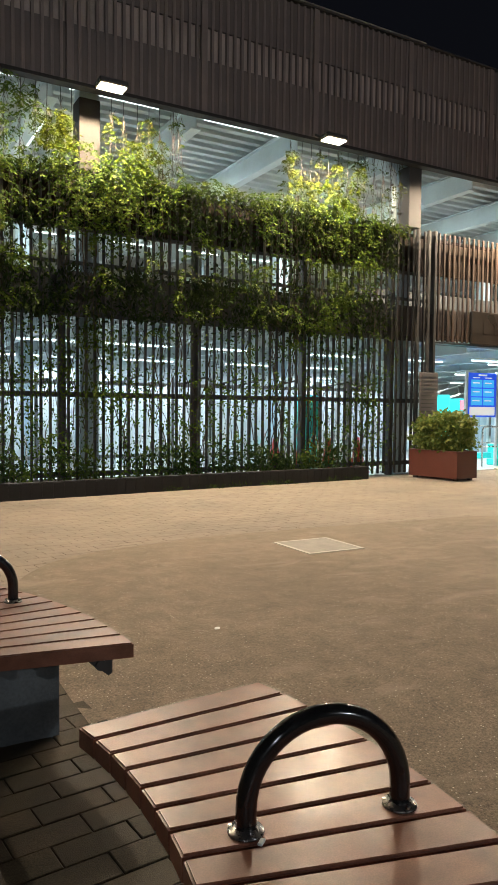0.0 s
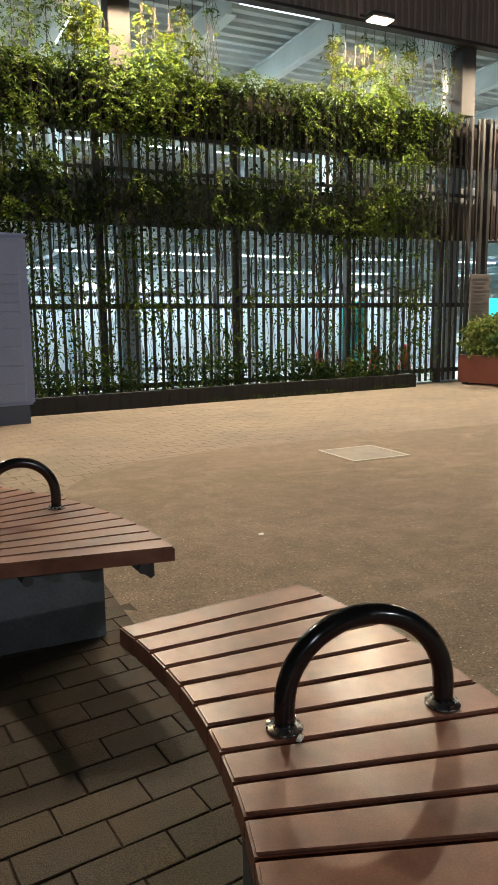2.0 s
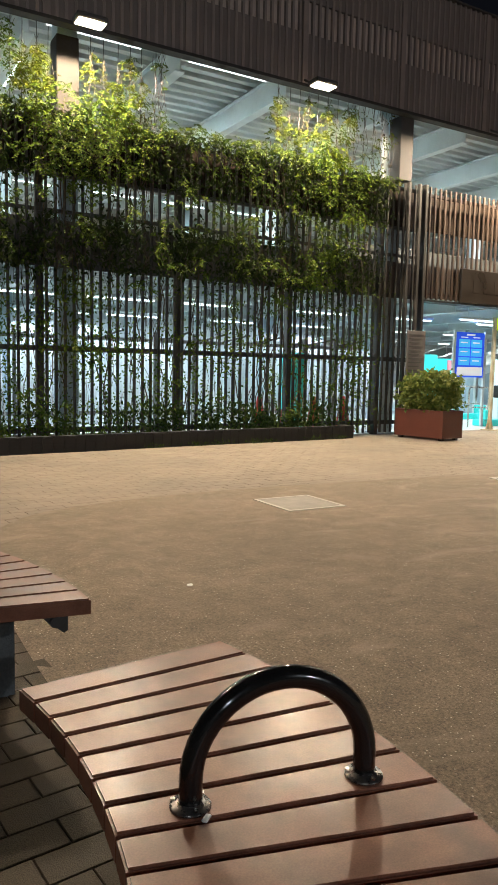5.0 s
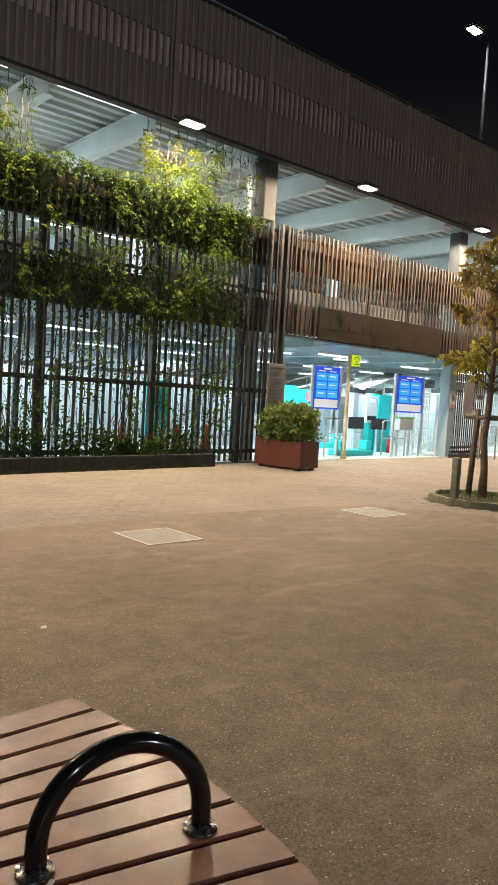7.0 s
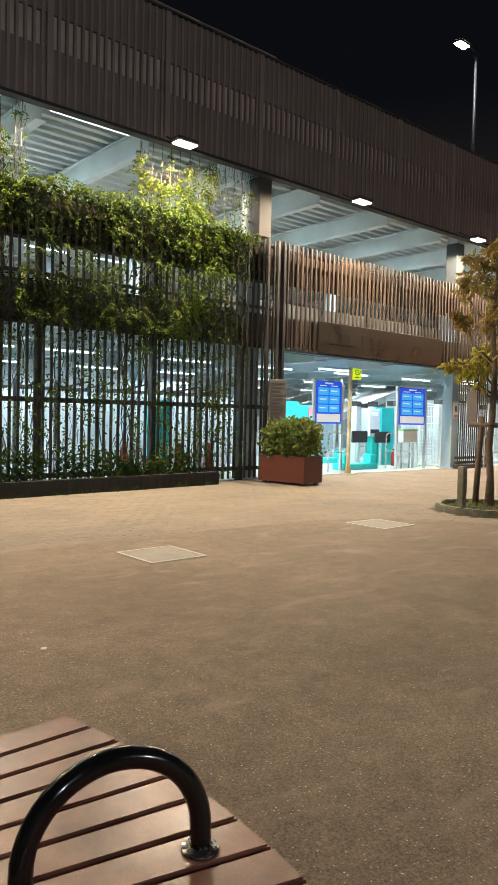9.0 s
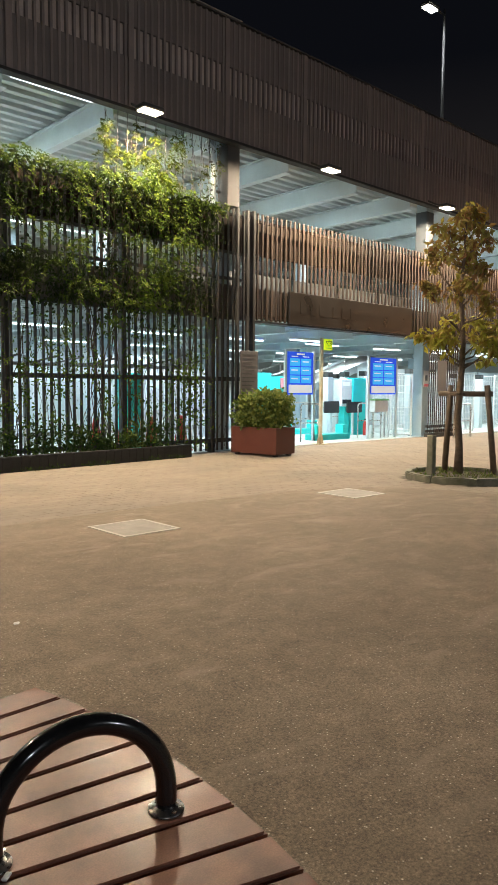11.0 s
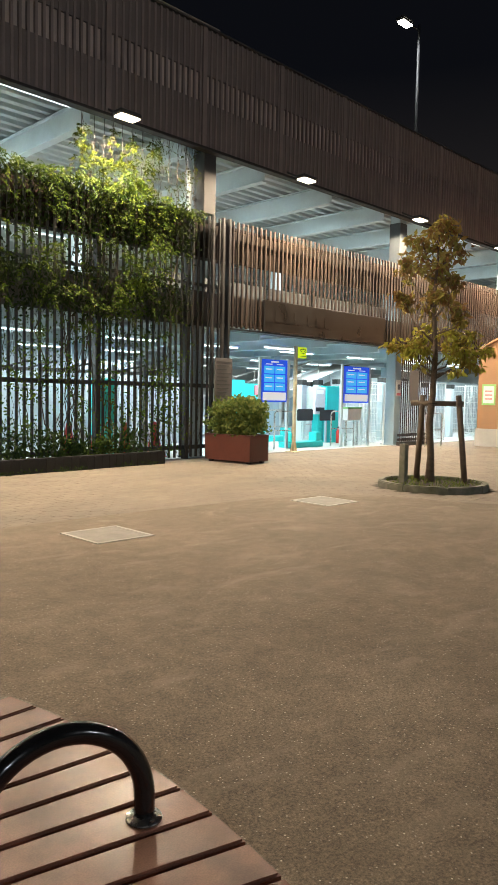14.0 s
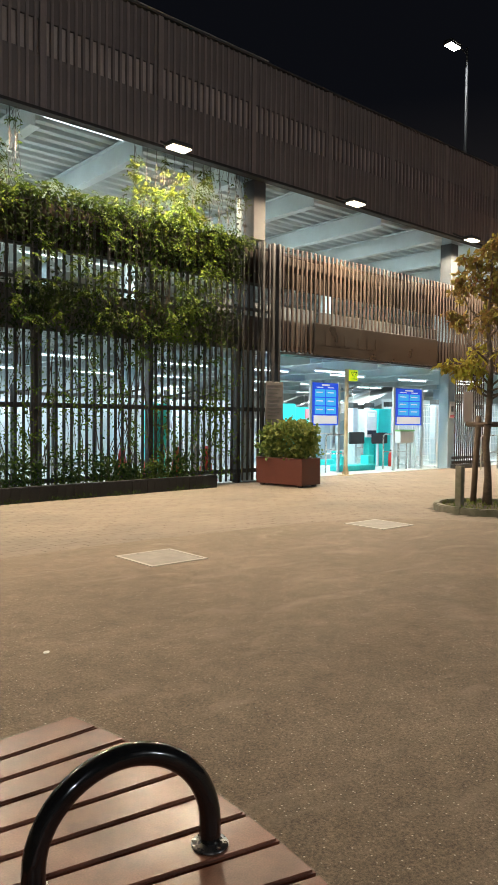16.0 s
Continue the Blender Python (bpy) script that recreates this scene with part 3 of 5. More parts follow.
# these two sleeves are added to darken columns that the lamps overlight
part("cladding", box(3.535, 3.905, FACE + 0.26, FACE + 0.64, 5.0, 6.7, 0.01), M_GLARE_SLEEVE, screen, "grey column sleeve added to tame lamp light")
part("cladding", box(18.765, 19.135, FACE + 0.26, FACE + 0.64, 5.3, 6.7, 0.01), M_GLARE_SLEEVE_PALE, screen, "blue-grey column sleeve added to tame lamp light")

pipe = thing("drain_pipe", "pale vertical drain pipe beside the column", "pipe")
part("pipe", tube([(10.5, FACE + 0.25, 3.5), (10.5, FACE + 0.25, 6.4), (10.46, FACE + 0.25, 6.6), (10.3, FACE + 0.25, 6.7)], 0.06, 12), M_WHITE_STEEL, pipe, smooth=True)
for z in (5.7, 6.3):
    part("bracket", box(10.42, 10.7, FACE + 0.22, FACE + 0.28, z, z + 0.04), M_DARK, pipe)

# fluorescent fittings
def fitting(x, y, z, deck, L=1.5, turn=0):
    f = thing("ceiling_light", "white fluorescent tube fitting under the ceiling, lit", "ceiling light", "tube fittings", pose(x, y, z, 0, 0, turn))
    part("housing", box(-L / 2 - 0.03, L / 2 + 0.03, -0.07, 0.07, 0.025, 0.08, 0.01), M_WHITE_STEEL, f)
    part("tube", tube([(-L / 2 + 0.02, 0, 0.0), (L / 2 - 0.02, 0, 0.0)], 0.018, 8), M_TUBE, f, smooth=True)
    for sx in (-0.45, 0.45):
        part("rod", tube([(sx, 0, 0.07), (sx, 0, deck - z)], 0.012, 6), M_WHITE_STEEL, f)


for tx, ty in LOW_TUBES:
    fitting(tx, ty, 2.725, 3.2)
for tx, ty in UP_FILL_TUBES:
    fitting(tx, ty, 7.005, 7.24, 1.5, 90)
for tx, ty in EDGE_TUBES:
    fitting(tx, ty, 6.955, 7.24, 1.7)
for tx, ty in FAR_TUBES:
    fitting(tx, ty, 6.56, 7.24)
for tx, ty in REAR_FILL_TUBES:
    fitting(tx, ty, 2.725, 3.2)


# flood lamps on the parapet; the leftmost is an unseen addition
def flood(x):
    f = thing("flood_lamp", "wall flood lamp on a short arm, glowing warm white", "flood lamp", "facade flood lamps", pose(x, LAMP_Y, LAMP_Z))
    part("housing", box(-0.24, 0.24, -0.13, 0.16, -0.02, 0.07, 0.02), M_DARK, f)
    part("glass", box(-0.21, 0.21, -0.11, 0.13, -0.045, -0.021, 0.008), M_FLOOD, f, "glowing lamp glass")
    part("arm", tube([(0, 0.12, 0.05), (0, 0.4, 0.16), (0, 0.66, 0.30)], 0.025, 8), M_DARK, f)


for lx in LAMP_X:
    flood(lx)


# ---- benches ----
SEAT = 0.483


def hoop_on(bench, fa, fb, height):
    """A bent tube armrest with a round flange on each foot."""
    a, b = Vector((*fa, SEAT)), Vector((*fb, SEAT))
    mid, half = (a + b) / 2, (b - a) / 2
    r = half.length
    straight = height - r - 0.021
    pts = [a, a + Vector((0, 0, straight * 0.5))]
    for k in range(25):
        t = math.pi * k / 24
        pts.append(mid - half * math.cos(t) + Vector((0, 0, straight + r * math.sin(t))))
    pts += [b + Vector((0, 0, straight * 0.5)), b]
    arm = part("armrest", tube(pts, 0.0235, 20), M_BLACK, bench, "glossy black bent steel tube armrest", True)
    for p in (a, b):
        ring = tube([p + Vector((0, 0, 0.0005)), p + Vector((0, 0, 0.003)), p + Vector((0, 0, 0.006)), p + Vector((0, 0, 0.0065)), p + Vector((0, 0, 0.012))], 0.042, 28, radii=[0.041, 0.041, 0.039, 0.030, 0.026])
        part("flange", ring, M_FLANGE, arm, "worn dark steel foot flange", True)
        for k in range(3):
            t = k * 2.1 + 0.4
            q = p + Vector((0.035 * math.cos(t), 0.035 * math.sin(t), 0.009))
            part("screw", tube([q, q + Vector((0, 0, 0.004))], 0.005, 8), M_STEEL, arm)
    return arm


def bench(n, inner, outer, feet, label, legs):
    """inner and outer: centre, radius, angle of the first edge and step per board, of the two curved rims."""
    b = thing("bench", label, "bench", "curved benches")

    def rim(spec, k, extra=0.0):
        (cx, cy), r, a0, da = spec
        a = a0 + da * k
        return Vector((cx + (r + extra) * math.cos(a), cy + (r + extra) * math.sin(a)))
    for k in range(n):
        gap = 0.006
        i0, i1, o0, o1 = rim(inner, k), rim(inner, k + 1), rim(outer, k), rim(outer, k + 1)
        di, do = (i1 - i0).normalized() * gap, (o1 - o0).normalized() * gap
        bm = prism([i0 + di, o0 + do, o1 - do, i1 - di], SEAT - 0.058, SEAT, 0.005)
        part("board", bm, M_BOARD, b)
    # steel rails below the boards and the plinth
    for f in (0.18, 0.82):
        line = [rim(inner, j / 2 + 0.1).lerp(rim(outer, j / 2 + 0.1), f) for j in range(2 * n)]
        bm = tube([(p.x, p.y, SEAT - 0.080) for p in line], 0.022, 8)
        part("support_rail", bm, M_DARK, b)
    for k0, k1, fi, fo in legs:
        steps = 8
        up_i = [rim(inner, k0 + (k1 - k0) * s / steps).lerp(rim(outer, k0 + (k1 - k0) * s / steps), fi) for s in range(steps + 1)]
        up_o = [rim(inner, k0 + (k1 - k0) * s / steps).lerp(rim(outer, k0 + (k1 - k0) * s / steps), fo) for s in range(steps + 1)]
        part("plinth", prism(up_i + up_o[::-1], -0.02, SEAT - 0.102, 0.01), M_PLINTH, b, "dark blue-grey plinth")
    # end bracket
    for k in (0.35, n - 0.35):
        p = rim(inner, k).lerp(rim(outer, k), 0.84)
        d = (rim(outer, k) - rim(inner, k)).normalized()
        s = Vector((-d.y, d.x)) * 0.02
        bm = bmesh.new()
        v = []
        for o in (s, -s):
            for dx, z in ((-0.06, SEAT - 0.059), (0.035, SEAT - 0.059), (0.035, SEAT - 0.115), (0.02, SEAT - 0.125)):
                q = p + d * dx + o
                v.append(bm.verts.new((q.x, q.y, z)))
        bm.faces.new(v[:4])
        bm.faces.new(v[4:][::-1])
        for j in range(4):
            bm.faces.new((v[j], v[(j + 1) % 4], v[4 + (j + 1) % 4], v[4 + j]))
        bmesh.ops.recalc_face_normals(bm, faces=bm.faces[:])
        part("bracket", bm, M_DARK, b)
    for fa, fb in feet:
        hoop_on(b, fa, fb, 0.259)
    return b


bench(15, ((-1.4, 1.6), 2.01, 0.1980, -0.0497), ((-1.35, 1.48), 2.612, 0.2205, -0.0495), [((0.745, 1.317), (1.112, 1.24))],
      "curved slatted bench of brown composite boards with a black hoop armrest", [(6.2, 13.5, 0.10, 0.75)])
bench(15, ((-1.6, 2.6), 1.91, 0.0687, 0.0498), ((-1.6, 2.6), 2.57, 0.006, 0.0498), [((0.349, 3.438), (0.676, 3.447))],
      "curved slatted bench of brown boards on a dark blue-grey plinth", [(3.0, 13.0, 0.05, 0.76)])
clip = tagged(new("litter_scrap", shape("litter_scrap", box(-0.012, 0.012, -0.006, 0.006, 0, 0.006, 0.002), M_PAPER)), "small white scrap on the bench board", "litter")
clip.matrix_world = pose(0.752, 1.262, SEAT + 0.001, 0, 0, 40)
for sx, sy in ((2.045, 4.01),):
    s = bmesh.new()
    bmesh.ops.create_icosphere(s, subdivisions=1, radius=0.03, matrix=Matrix.Diagonal((1, 0.7, 0.15, 1)))
    w = tagged(new("litter_scrap", shape("litter_scrap", s, M_PAPER)), "small white scrap on the asphalt", "litter")
    w.matrix_world = pose(sx, sy, 0.007, 0, 0, 40)

# ---- planter with hedge ----
PL = pose(10.643, 10.379, 0, 0, 0, 8)


def planter():
    p = thing("planter_box", "rust-red steel planter box on short feet", "planter", at=PL)
    bm = bmesh.new()
    w, d, h, t = 0.66, 1.22, 0.54, 0.03
    for b in ((0, w, 0, t), (0, w, d - t, d), (0, t, t, d - t), (w - t, w, t, d - t)):
        box(*b, 0.05, 0.05 + h, bm=bm)
    part("shell", bm, M_CORTEN, p)
    part("lip", box(-0.012, w + 0.012, -0.012, 0.05, 0.05 + h, 0.065 + h, 0.004), M_CORTEN, p)
    part("lip", box(-0.012, w + 0.012, d - 0.05, d + 0.012, 0.05 + h, 0.065 + h, 0.004), M_CORTEN, p)
    part("lip", box(-0.012, 0.05, 0.05, d - 0.05, 0.05 + h, 0.065 + h, 0.004), M_CORTEN, p)
    part("lip", box(w - 0.05, w + 0.012, 0.05, d - 0.05, 0.05 + h, 0.065 + h, 0.004), M_CORTEN, p)
    for fx in (0.06, w - 0.14):
        for fy in (0.06, d - 0.14):
            part("foot", box(fx, fx + 0.08, fy, fy + 0.08, 0, 0.05), M_DARK, p)
    part("soil", box(t + 0.002, w - t - 0.002, t + 0.002, d - t - 0.002, 0.1, 0.5), M_SOIL, p)
    return p


planter()


def blob_leaves(center, radii, n, rng, shell=0.55):
    d = rng.normal(size=(n, 3))
    d /= np.linalg.norm(d, axis=1)[:, None]
    d = np.sign(d) * np.abs(d) ** 0.75
    r = shell + (1 - shell) * rng.random(n) ** 0.5
    bumps = 1 + 0.10 * np.sin(7 * d[:, 0] + 3 * d[:, 2]) + 0.08 * np.sin(9 * d[:, 1] - 4 * d[:, 2])
    return np.asarray(center) + d * (r * bumps)[:, None] * np.asarray(radii)


hedge = thing("hedge", "clipped rounded green shrub growing in the planter box", "shrub", at=PL)
sp = blob_leaves((0.34, 0.60, 0.97), (0.41, 0.66, 0.40), 900, RNG, 0.55)
sp = np.concatenate([sp + RNG.normal(size=sp.shape) * 0.045 for _ in range(4)])
ob = new("foliage", leaves_mesh("foliage", sp, 0.102, M_LEAF_HEDGE, RNG, 0.25, 0.6))
ob.parent = hedge
for k in range(7):
    a = RNG.random(2)
    part("stem", tube([(0.2 + 0.26 * a[0], 0.2 + 0.8 * a[1], 0.48), (0.15 + 0.36 * a[0], 0.12 + 0.96 * a[1], 0.95)], 0.012, 6), M_STEM, hedge)


# ---- climbing plants ----
def patch(x, z, f, seed):
    return noise.noise(Vector((x * f, z * f, seed))) * 0.5 + 0.5


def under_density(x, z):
    """Tangled growth in two bands along the fence, its shade put into the colour."""
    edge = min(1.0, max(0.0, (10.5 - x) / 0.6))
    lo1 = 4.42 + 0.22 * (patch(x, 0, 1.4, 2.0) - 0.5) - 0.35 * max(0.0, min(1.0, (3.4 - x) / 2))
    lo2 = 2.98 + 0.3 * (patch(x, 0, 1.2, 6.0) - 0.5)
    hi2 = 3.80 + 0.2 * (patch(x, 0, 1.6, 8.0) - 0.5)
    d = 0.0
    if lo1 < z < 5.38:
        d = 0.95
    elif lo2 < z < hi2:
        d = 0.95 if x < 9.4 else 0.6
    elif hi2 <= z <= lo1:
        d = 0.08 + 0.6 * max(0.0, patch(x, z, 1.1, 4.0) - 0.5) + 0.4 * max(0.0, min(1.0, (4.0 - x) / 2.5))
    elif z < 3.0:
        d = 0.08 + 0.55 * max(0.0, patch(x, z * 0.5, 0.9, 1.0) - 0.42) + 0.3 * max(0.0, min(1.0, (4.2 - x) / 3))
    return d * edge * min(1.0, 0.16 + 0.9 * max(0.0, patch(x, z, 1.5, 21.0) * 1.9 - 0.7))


def spray_density(x, z):
    """Lit leaf sprays in front of the shaded growth."""
    edge = min(1.0, max(0.0, (10.45 - x) / 0.9))
    n = max(0.0, patch(x, z, 0.95, 11.0) * 1.5 - 0.42) * (0.5 + patch(x, z, 2.6, 12.0))
    if z > 4.4:
        d = 0.7
    elif z > 3.8:
        d = 0.55 + 0.3 * max(0.0, min(1.0, (5.0 - x) / 3))
    elif z > 2.9:
        d = 0.5
    else:
        d = 0.15 + 0.25 * max(0.0, min(1.0, (4.5 - x) / 3))
    return min(1.0, d * n * 1.4) * edge


rng = np.random.default_rng(21)
bays = [(-5.5, -2.0), (-2.0, 0.5), (0.5, 2.5), (2.5, 4.5), (4.5, 6.5), (6.5, 8.5), (8.5, 10.6)]
for xa, xb in bays:
    vine = thing("climbing_vine", "leafy green climbing vine spread over the slat fence", "climbing plant", "fence vines")
    pts, front, small = [], [], []
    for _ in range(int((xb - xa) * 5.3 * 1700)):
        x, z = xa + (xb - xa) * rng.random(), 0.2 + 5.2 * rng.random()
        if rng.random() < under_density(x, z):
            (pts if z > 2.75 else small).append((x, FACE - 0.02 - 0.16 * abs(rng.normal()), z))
    for _ in range(int((xb - xa) * 5.3 * 21)):
        x, z = xa + (xb - xa) * rng.random(), 0.25 + 5.25 * rng.random()
        if rng.random() < spray_density(x, z):
            y = FACE - 0.06 - 0.34 * rng.random() * (1 if z > 3 else 0.4)
            for _ in range(4):
                a = rng.normal(size=3) * (0.075, 0.04, 0.10)
                front.append((x + a[0], min(FACE - 0.03, y + a[1]), z + a[2]))
    # crest along the top
    crest = []
    for _ in range(int((xb - xa) * 60)):
        x = xa + (xb - xa) * rng.random()
        h = (0.02 + 0.55 * max(0.0, patch(x, 0, 1.1, 5.0) - 0.12)) * (0.25 if x > 9.3 else 1.0)
        crest.append((x, FACE + rng.normal() * 0.13 - 0.06, 5.26 + h * rng.random()))
    for nm, me in (("undergrowth", leaves_mesh("undergrowth", pts, 0.10, M_SHADED_GROWTH, rng, 1.0, 0.42)), ("leaves", sprays_mesh("leaves", front, 0.24, 0.064, M_LEAF, rng, 12)), ("low_leaves", leaves_mesh("low_leaves", [(x + dx, y, z + dz) for x, y, z in small for dx, dz in ((0, 0), (0.05, 0.04), (-0.04, 0.07), (0.03, -0.05))], 0.062, M_LEAF, rng, 0.7, 0.5)),
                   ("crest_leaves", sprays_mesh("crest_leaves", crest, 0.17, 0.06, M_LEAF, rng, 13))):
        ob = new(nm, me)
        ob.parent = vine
    for k in range(int((xb - xa) * 13)):
        x = xa + (xb - xa) * rng.random()
        line, z = [], 0.15
        top = 2.4 + 2.8 * rng.random()
        xx, sway = x, rng.normal() * 0.02
        while z < top:
            line.append((xx, FACE - 0.05 - 0.03 * rng.random(), z))
            xx += rng.normal() * 0.045 + sway
            z += 0.17
        part("stem", tube(line, 0.003 + 0.007 * rng.random() ** 2, 4), M_STEM, vine)

# strands that climb on wires up to the parapet: place, leafiness, height of the leafy part
strand_spots = [(-2.6, 0.7, 1.4), (-1.9, 0.8, 1.4), (-1.2, 0.8, 1.4), (-0.5, 0.7, 1.4), (0.1, 0.8, 1.4), (0.55, 0.6, 1.4), (1.0, 0.8, 1.4), (1.4, 0.6, 1.4), (1.7, 0.8, 1.4), (1.97, 0.55, 1.4), (2.23, 0.7, 1.4), (2.48, 0.7, 1.4), (2.72, 0.55, 1.3), (2.9, 0.75, 0.95), (3.12, 1.0, 1.1), (3.3, 0.4, 0.7),
                (3.98, 0.22, 1.1), (4.2, 0.25, 1.0), (4.45, 0.8, 0.75), (4.66, 0.8, 1.15), (4.86, 0.5, 0.8), (5.12, 0.14, 1.3), (5.23, 0.12, 1.4),
                (7.58, 0.8, 1.2), (7.86, 0.45, 0.8), (8.08, 0.6, 0.8), (8.28, 0.55, 1.3), (8.5, 0.6, 0.8), (8.74, 0.85, 1.3), (8.98, 0.5, 0.8), (9.24, 0.8, 1.3), (9.42, 0.14, 1.4), (9.66, 0.12, 1.4), (9.9, 0.14, 1.4), (10.12, 0.14, 1.4), (10.35, 0.12, 1.4)]
for sx, dens, tall in strand_spots:
    s = thing("hanging_vine", "vine strand climbing a thin wire up to the parapet", "climbing plant", "wire vines")
    part("wire", tube([(sx, FACE - 0.04, 5.25), (sx + 0.02, FACE - 0.05, 6.7)], 0.006, 5), M_DARK, s)
    for k in range(3):
        line = [(sx + 0.05 * math.sin(j * 1.3 + k * 2 + sx) + 0.02 * k, FACE - 0.05 - 0.02 * k, 5.2 + 0.14 * j) for j in range(3 + int(tall / 0.15))]
        part("stem", tube(line, 0.0035, 5), M_STEM, s)
    pts = []
    tufts = [(rng.random() ** 0.75, rng.normal() * 0.06) for _ in range(4 + int(14 * dens))]
    for u, off in tufts:
        z = 5.22 + tall * u
        w = 0.05 * (1 - 0.5 * u) + 0.02
        for _ in range(int(2 + 6 * dens)):
            pts.append((sx + off * (1.3 - u) + rng.normal() * w, FACE - 0.07 + rng.normal() * 0.06, z + rng.normal() * 0.045))
    ob = new("leaves", sprays_mesh("leaves", pts, 0.14, 0.052, (M_LEAF_LAMP_YELLOW if sx > 7 or 2.8 < sx < 5 else M_LEAF), rng, 9))
    ob.parent = s

# bushy growth that leans out below the lamps
for xa, xb, za, zb, count in ((7.3, 9.9, 3.0, 5.7, 75), (2.7, 5.1, 4.2, 5.7, 75), (0.2, 2.6, 3.6, 5.4, 80)):
    b = thing("bushy_vine", "bushy yellow-green vine leaning out from the fence", "climbing plant", "bushy vines")
    pts = []
    for _ in range(count):
        u = rng.random()
        x, z = xa + (xb - xa) * (0.5 + 0.5 * (rng.random() + rng.random() - 1)), za + (zb - za) * u
        y = FACE - 0.08 - 0.32 * rng.random() * (0.35 + 0.65 * math.sin(math.pi * min(1.0, u * 0.9 + 0.1)))
        pts += [(x + d[0] * 0.08, min(y + d[1] * 0.05, FACE - 0.04), z + d[2] * 0.07) for d in rng.normal(size=(5, 3))]
    ob = new("leaves", sprays_mesh("leaves", pts, 0.22, 0.060, M_LEAF, rng, 11))
    ob.parent = b
    for k in range(14):
        x = xa + (xb - xa) * rng.random()
        part("stem", tube([(x + 0.03 * math.sin(j * 1.7 + k), FACE - 0.08 - 0.05 * math.sin(j * 0.8 + k) ** 2, za - 0.4 + j * (zb - za + 0.3) / 9) for j in range(10)], 0.007, 5), M_STEM, b)

# low plants in the bed
for k in range(24):
    x = -1.5 + 10.6 * (k + 0.7 * rng.random()) / 17 if k < 17 else 5.4 + 3.6 * (k - 17 + 0.8 * rng.random()) / 7
    r = 0.16 + 0.16 * rng.random()
    s = thing("low_shrub", "small leafy green shrub in the planting bed", "shrub", "bed shrubs")
    c = (x, 11.72 + 0.12 * rng.random(), 0.17 + r * 0.9)
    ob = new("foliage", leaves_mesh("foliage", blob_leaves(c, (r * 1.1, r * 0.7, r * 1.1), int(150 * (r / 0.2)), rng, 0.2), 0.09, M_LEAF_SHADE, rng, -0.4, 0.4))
    ob.parent = s
    part("stem", tube([(c[0], c[1], 0.12), (c[0] + 0.03, c[1], c[2])], 0.008, 5), M_STEM, s)

tufts = []
for tx in (4.9, 5.6, 6.1, 6.9, 7.25, 8.3, 8.9):
    ty = (10.98 + (tx - 2.0) * 0.0875 if tx < 6 else 11.33 + (tx - 6) * 0.0657) - 0.05
    tufts += [(tx + a[0] * 0.13, ty - abs(a[1]) * 0.035, 0.012 + abs(a[2]) * 0.025) for a in rng.normal(size=(46, 3))]
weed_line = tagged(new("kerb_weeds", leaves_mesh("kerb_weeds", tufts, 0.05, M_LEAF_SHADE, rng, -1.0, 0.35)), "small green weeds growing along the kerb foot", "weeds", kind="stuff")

# ---- street tree ----
TX, TY = 10.80, 6.27


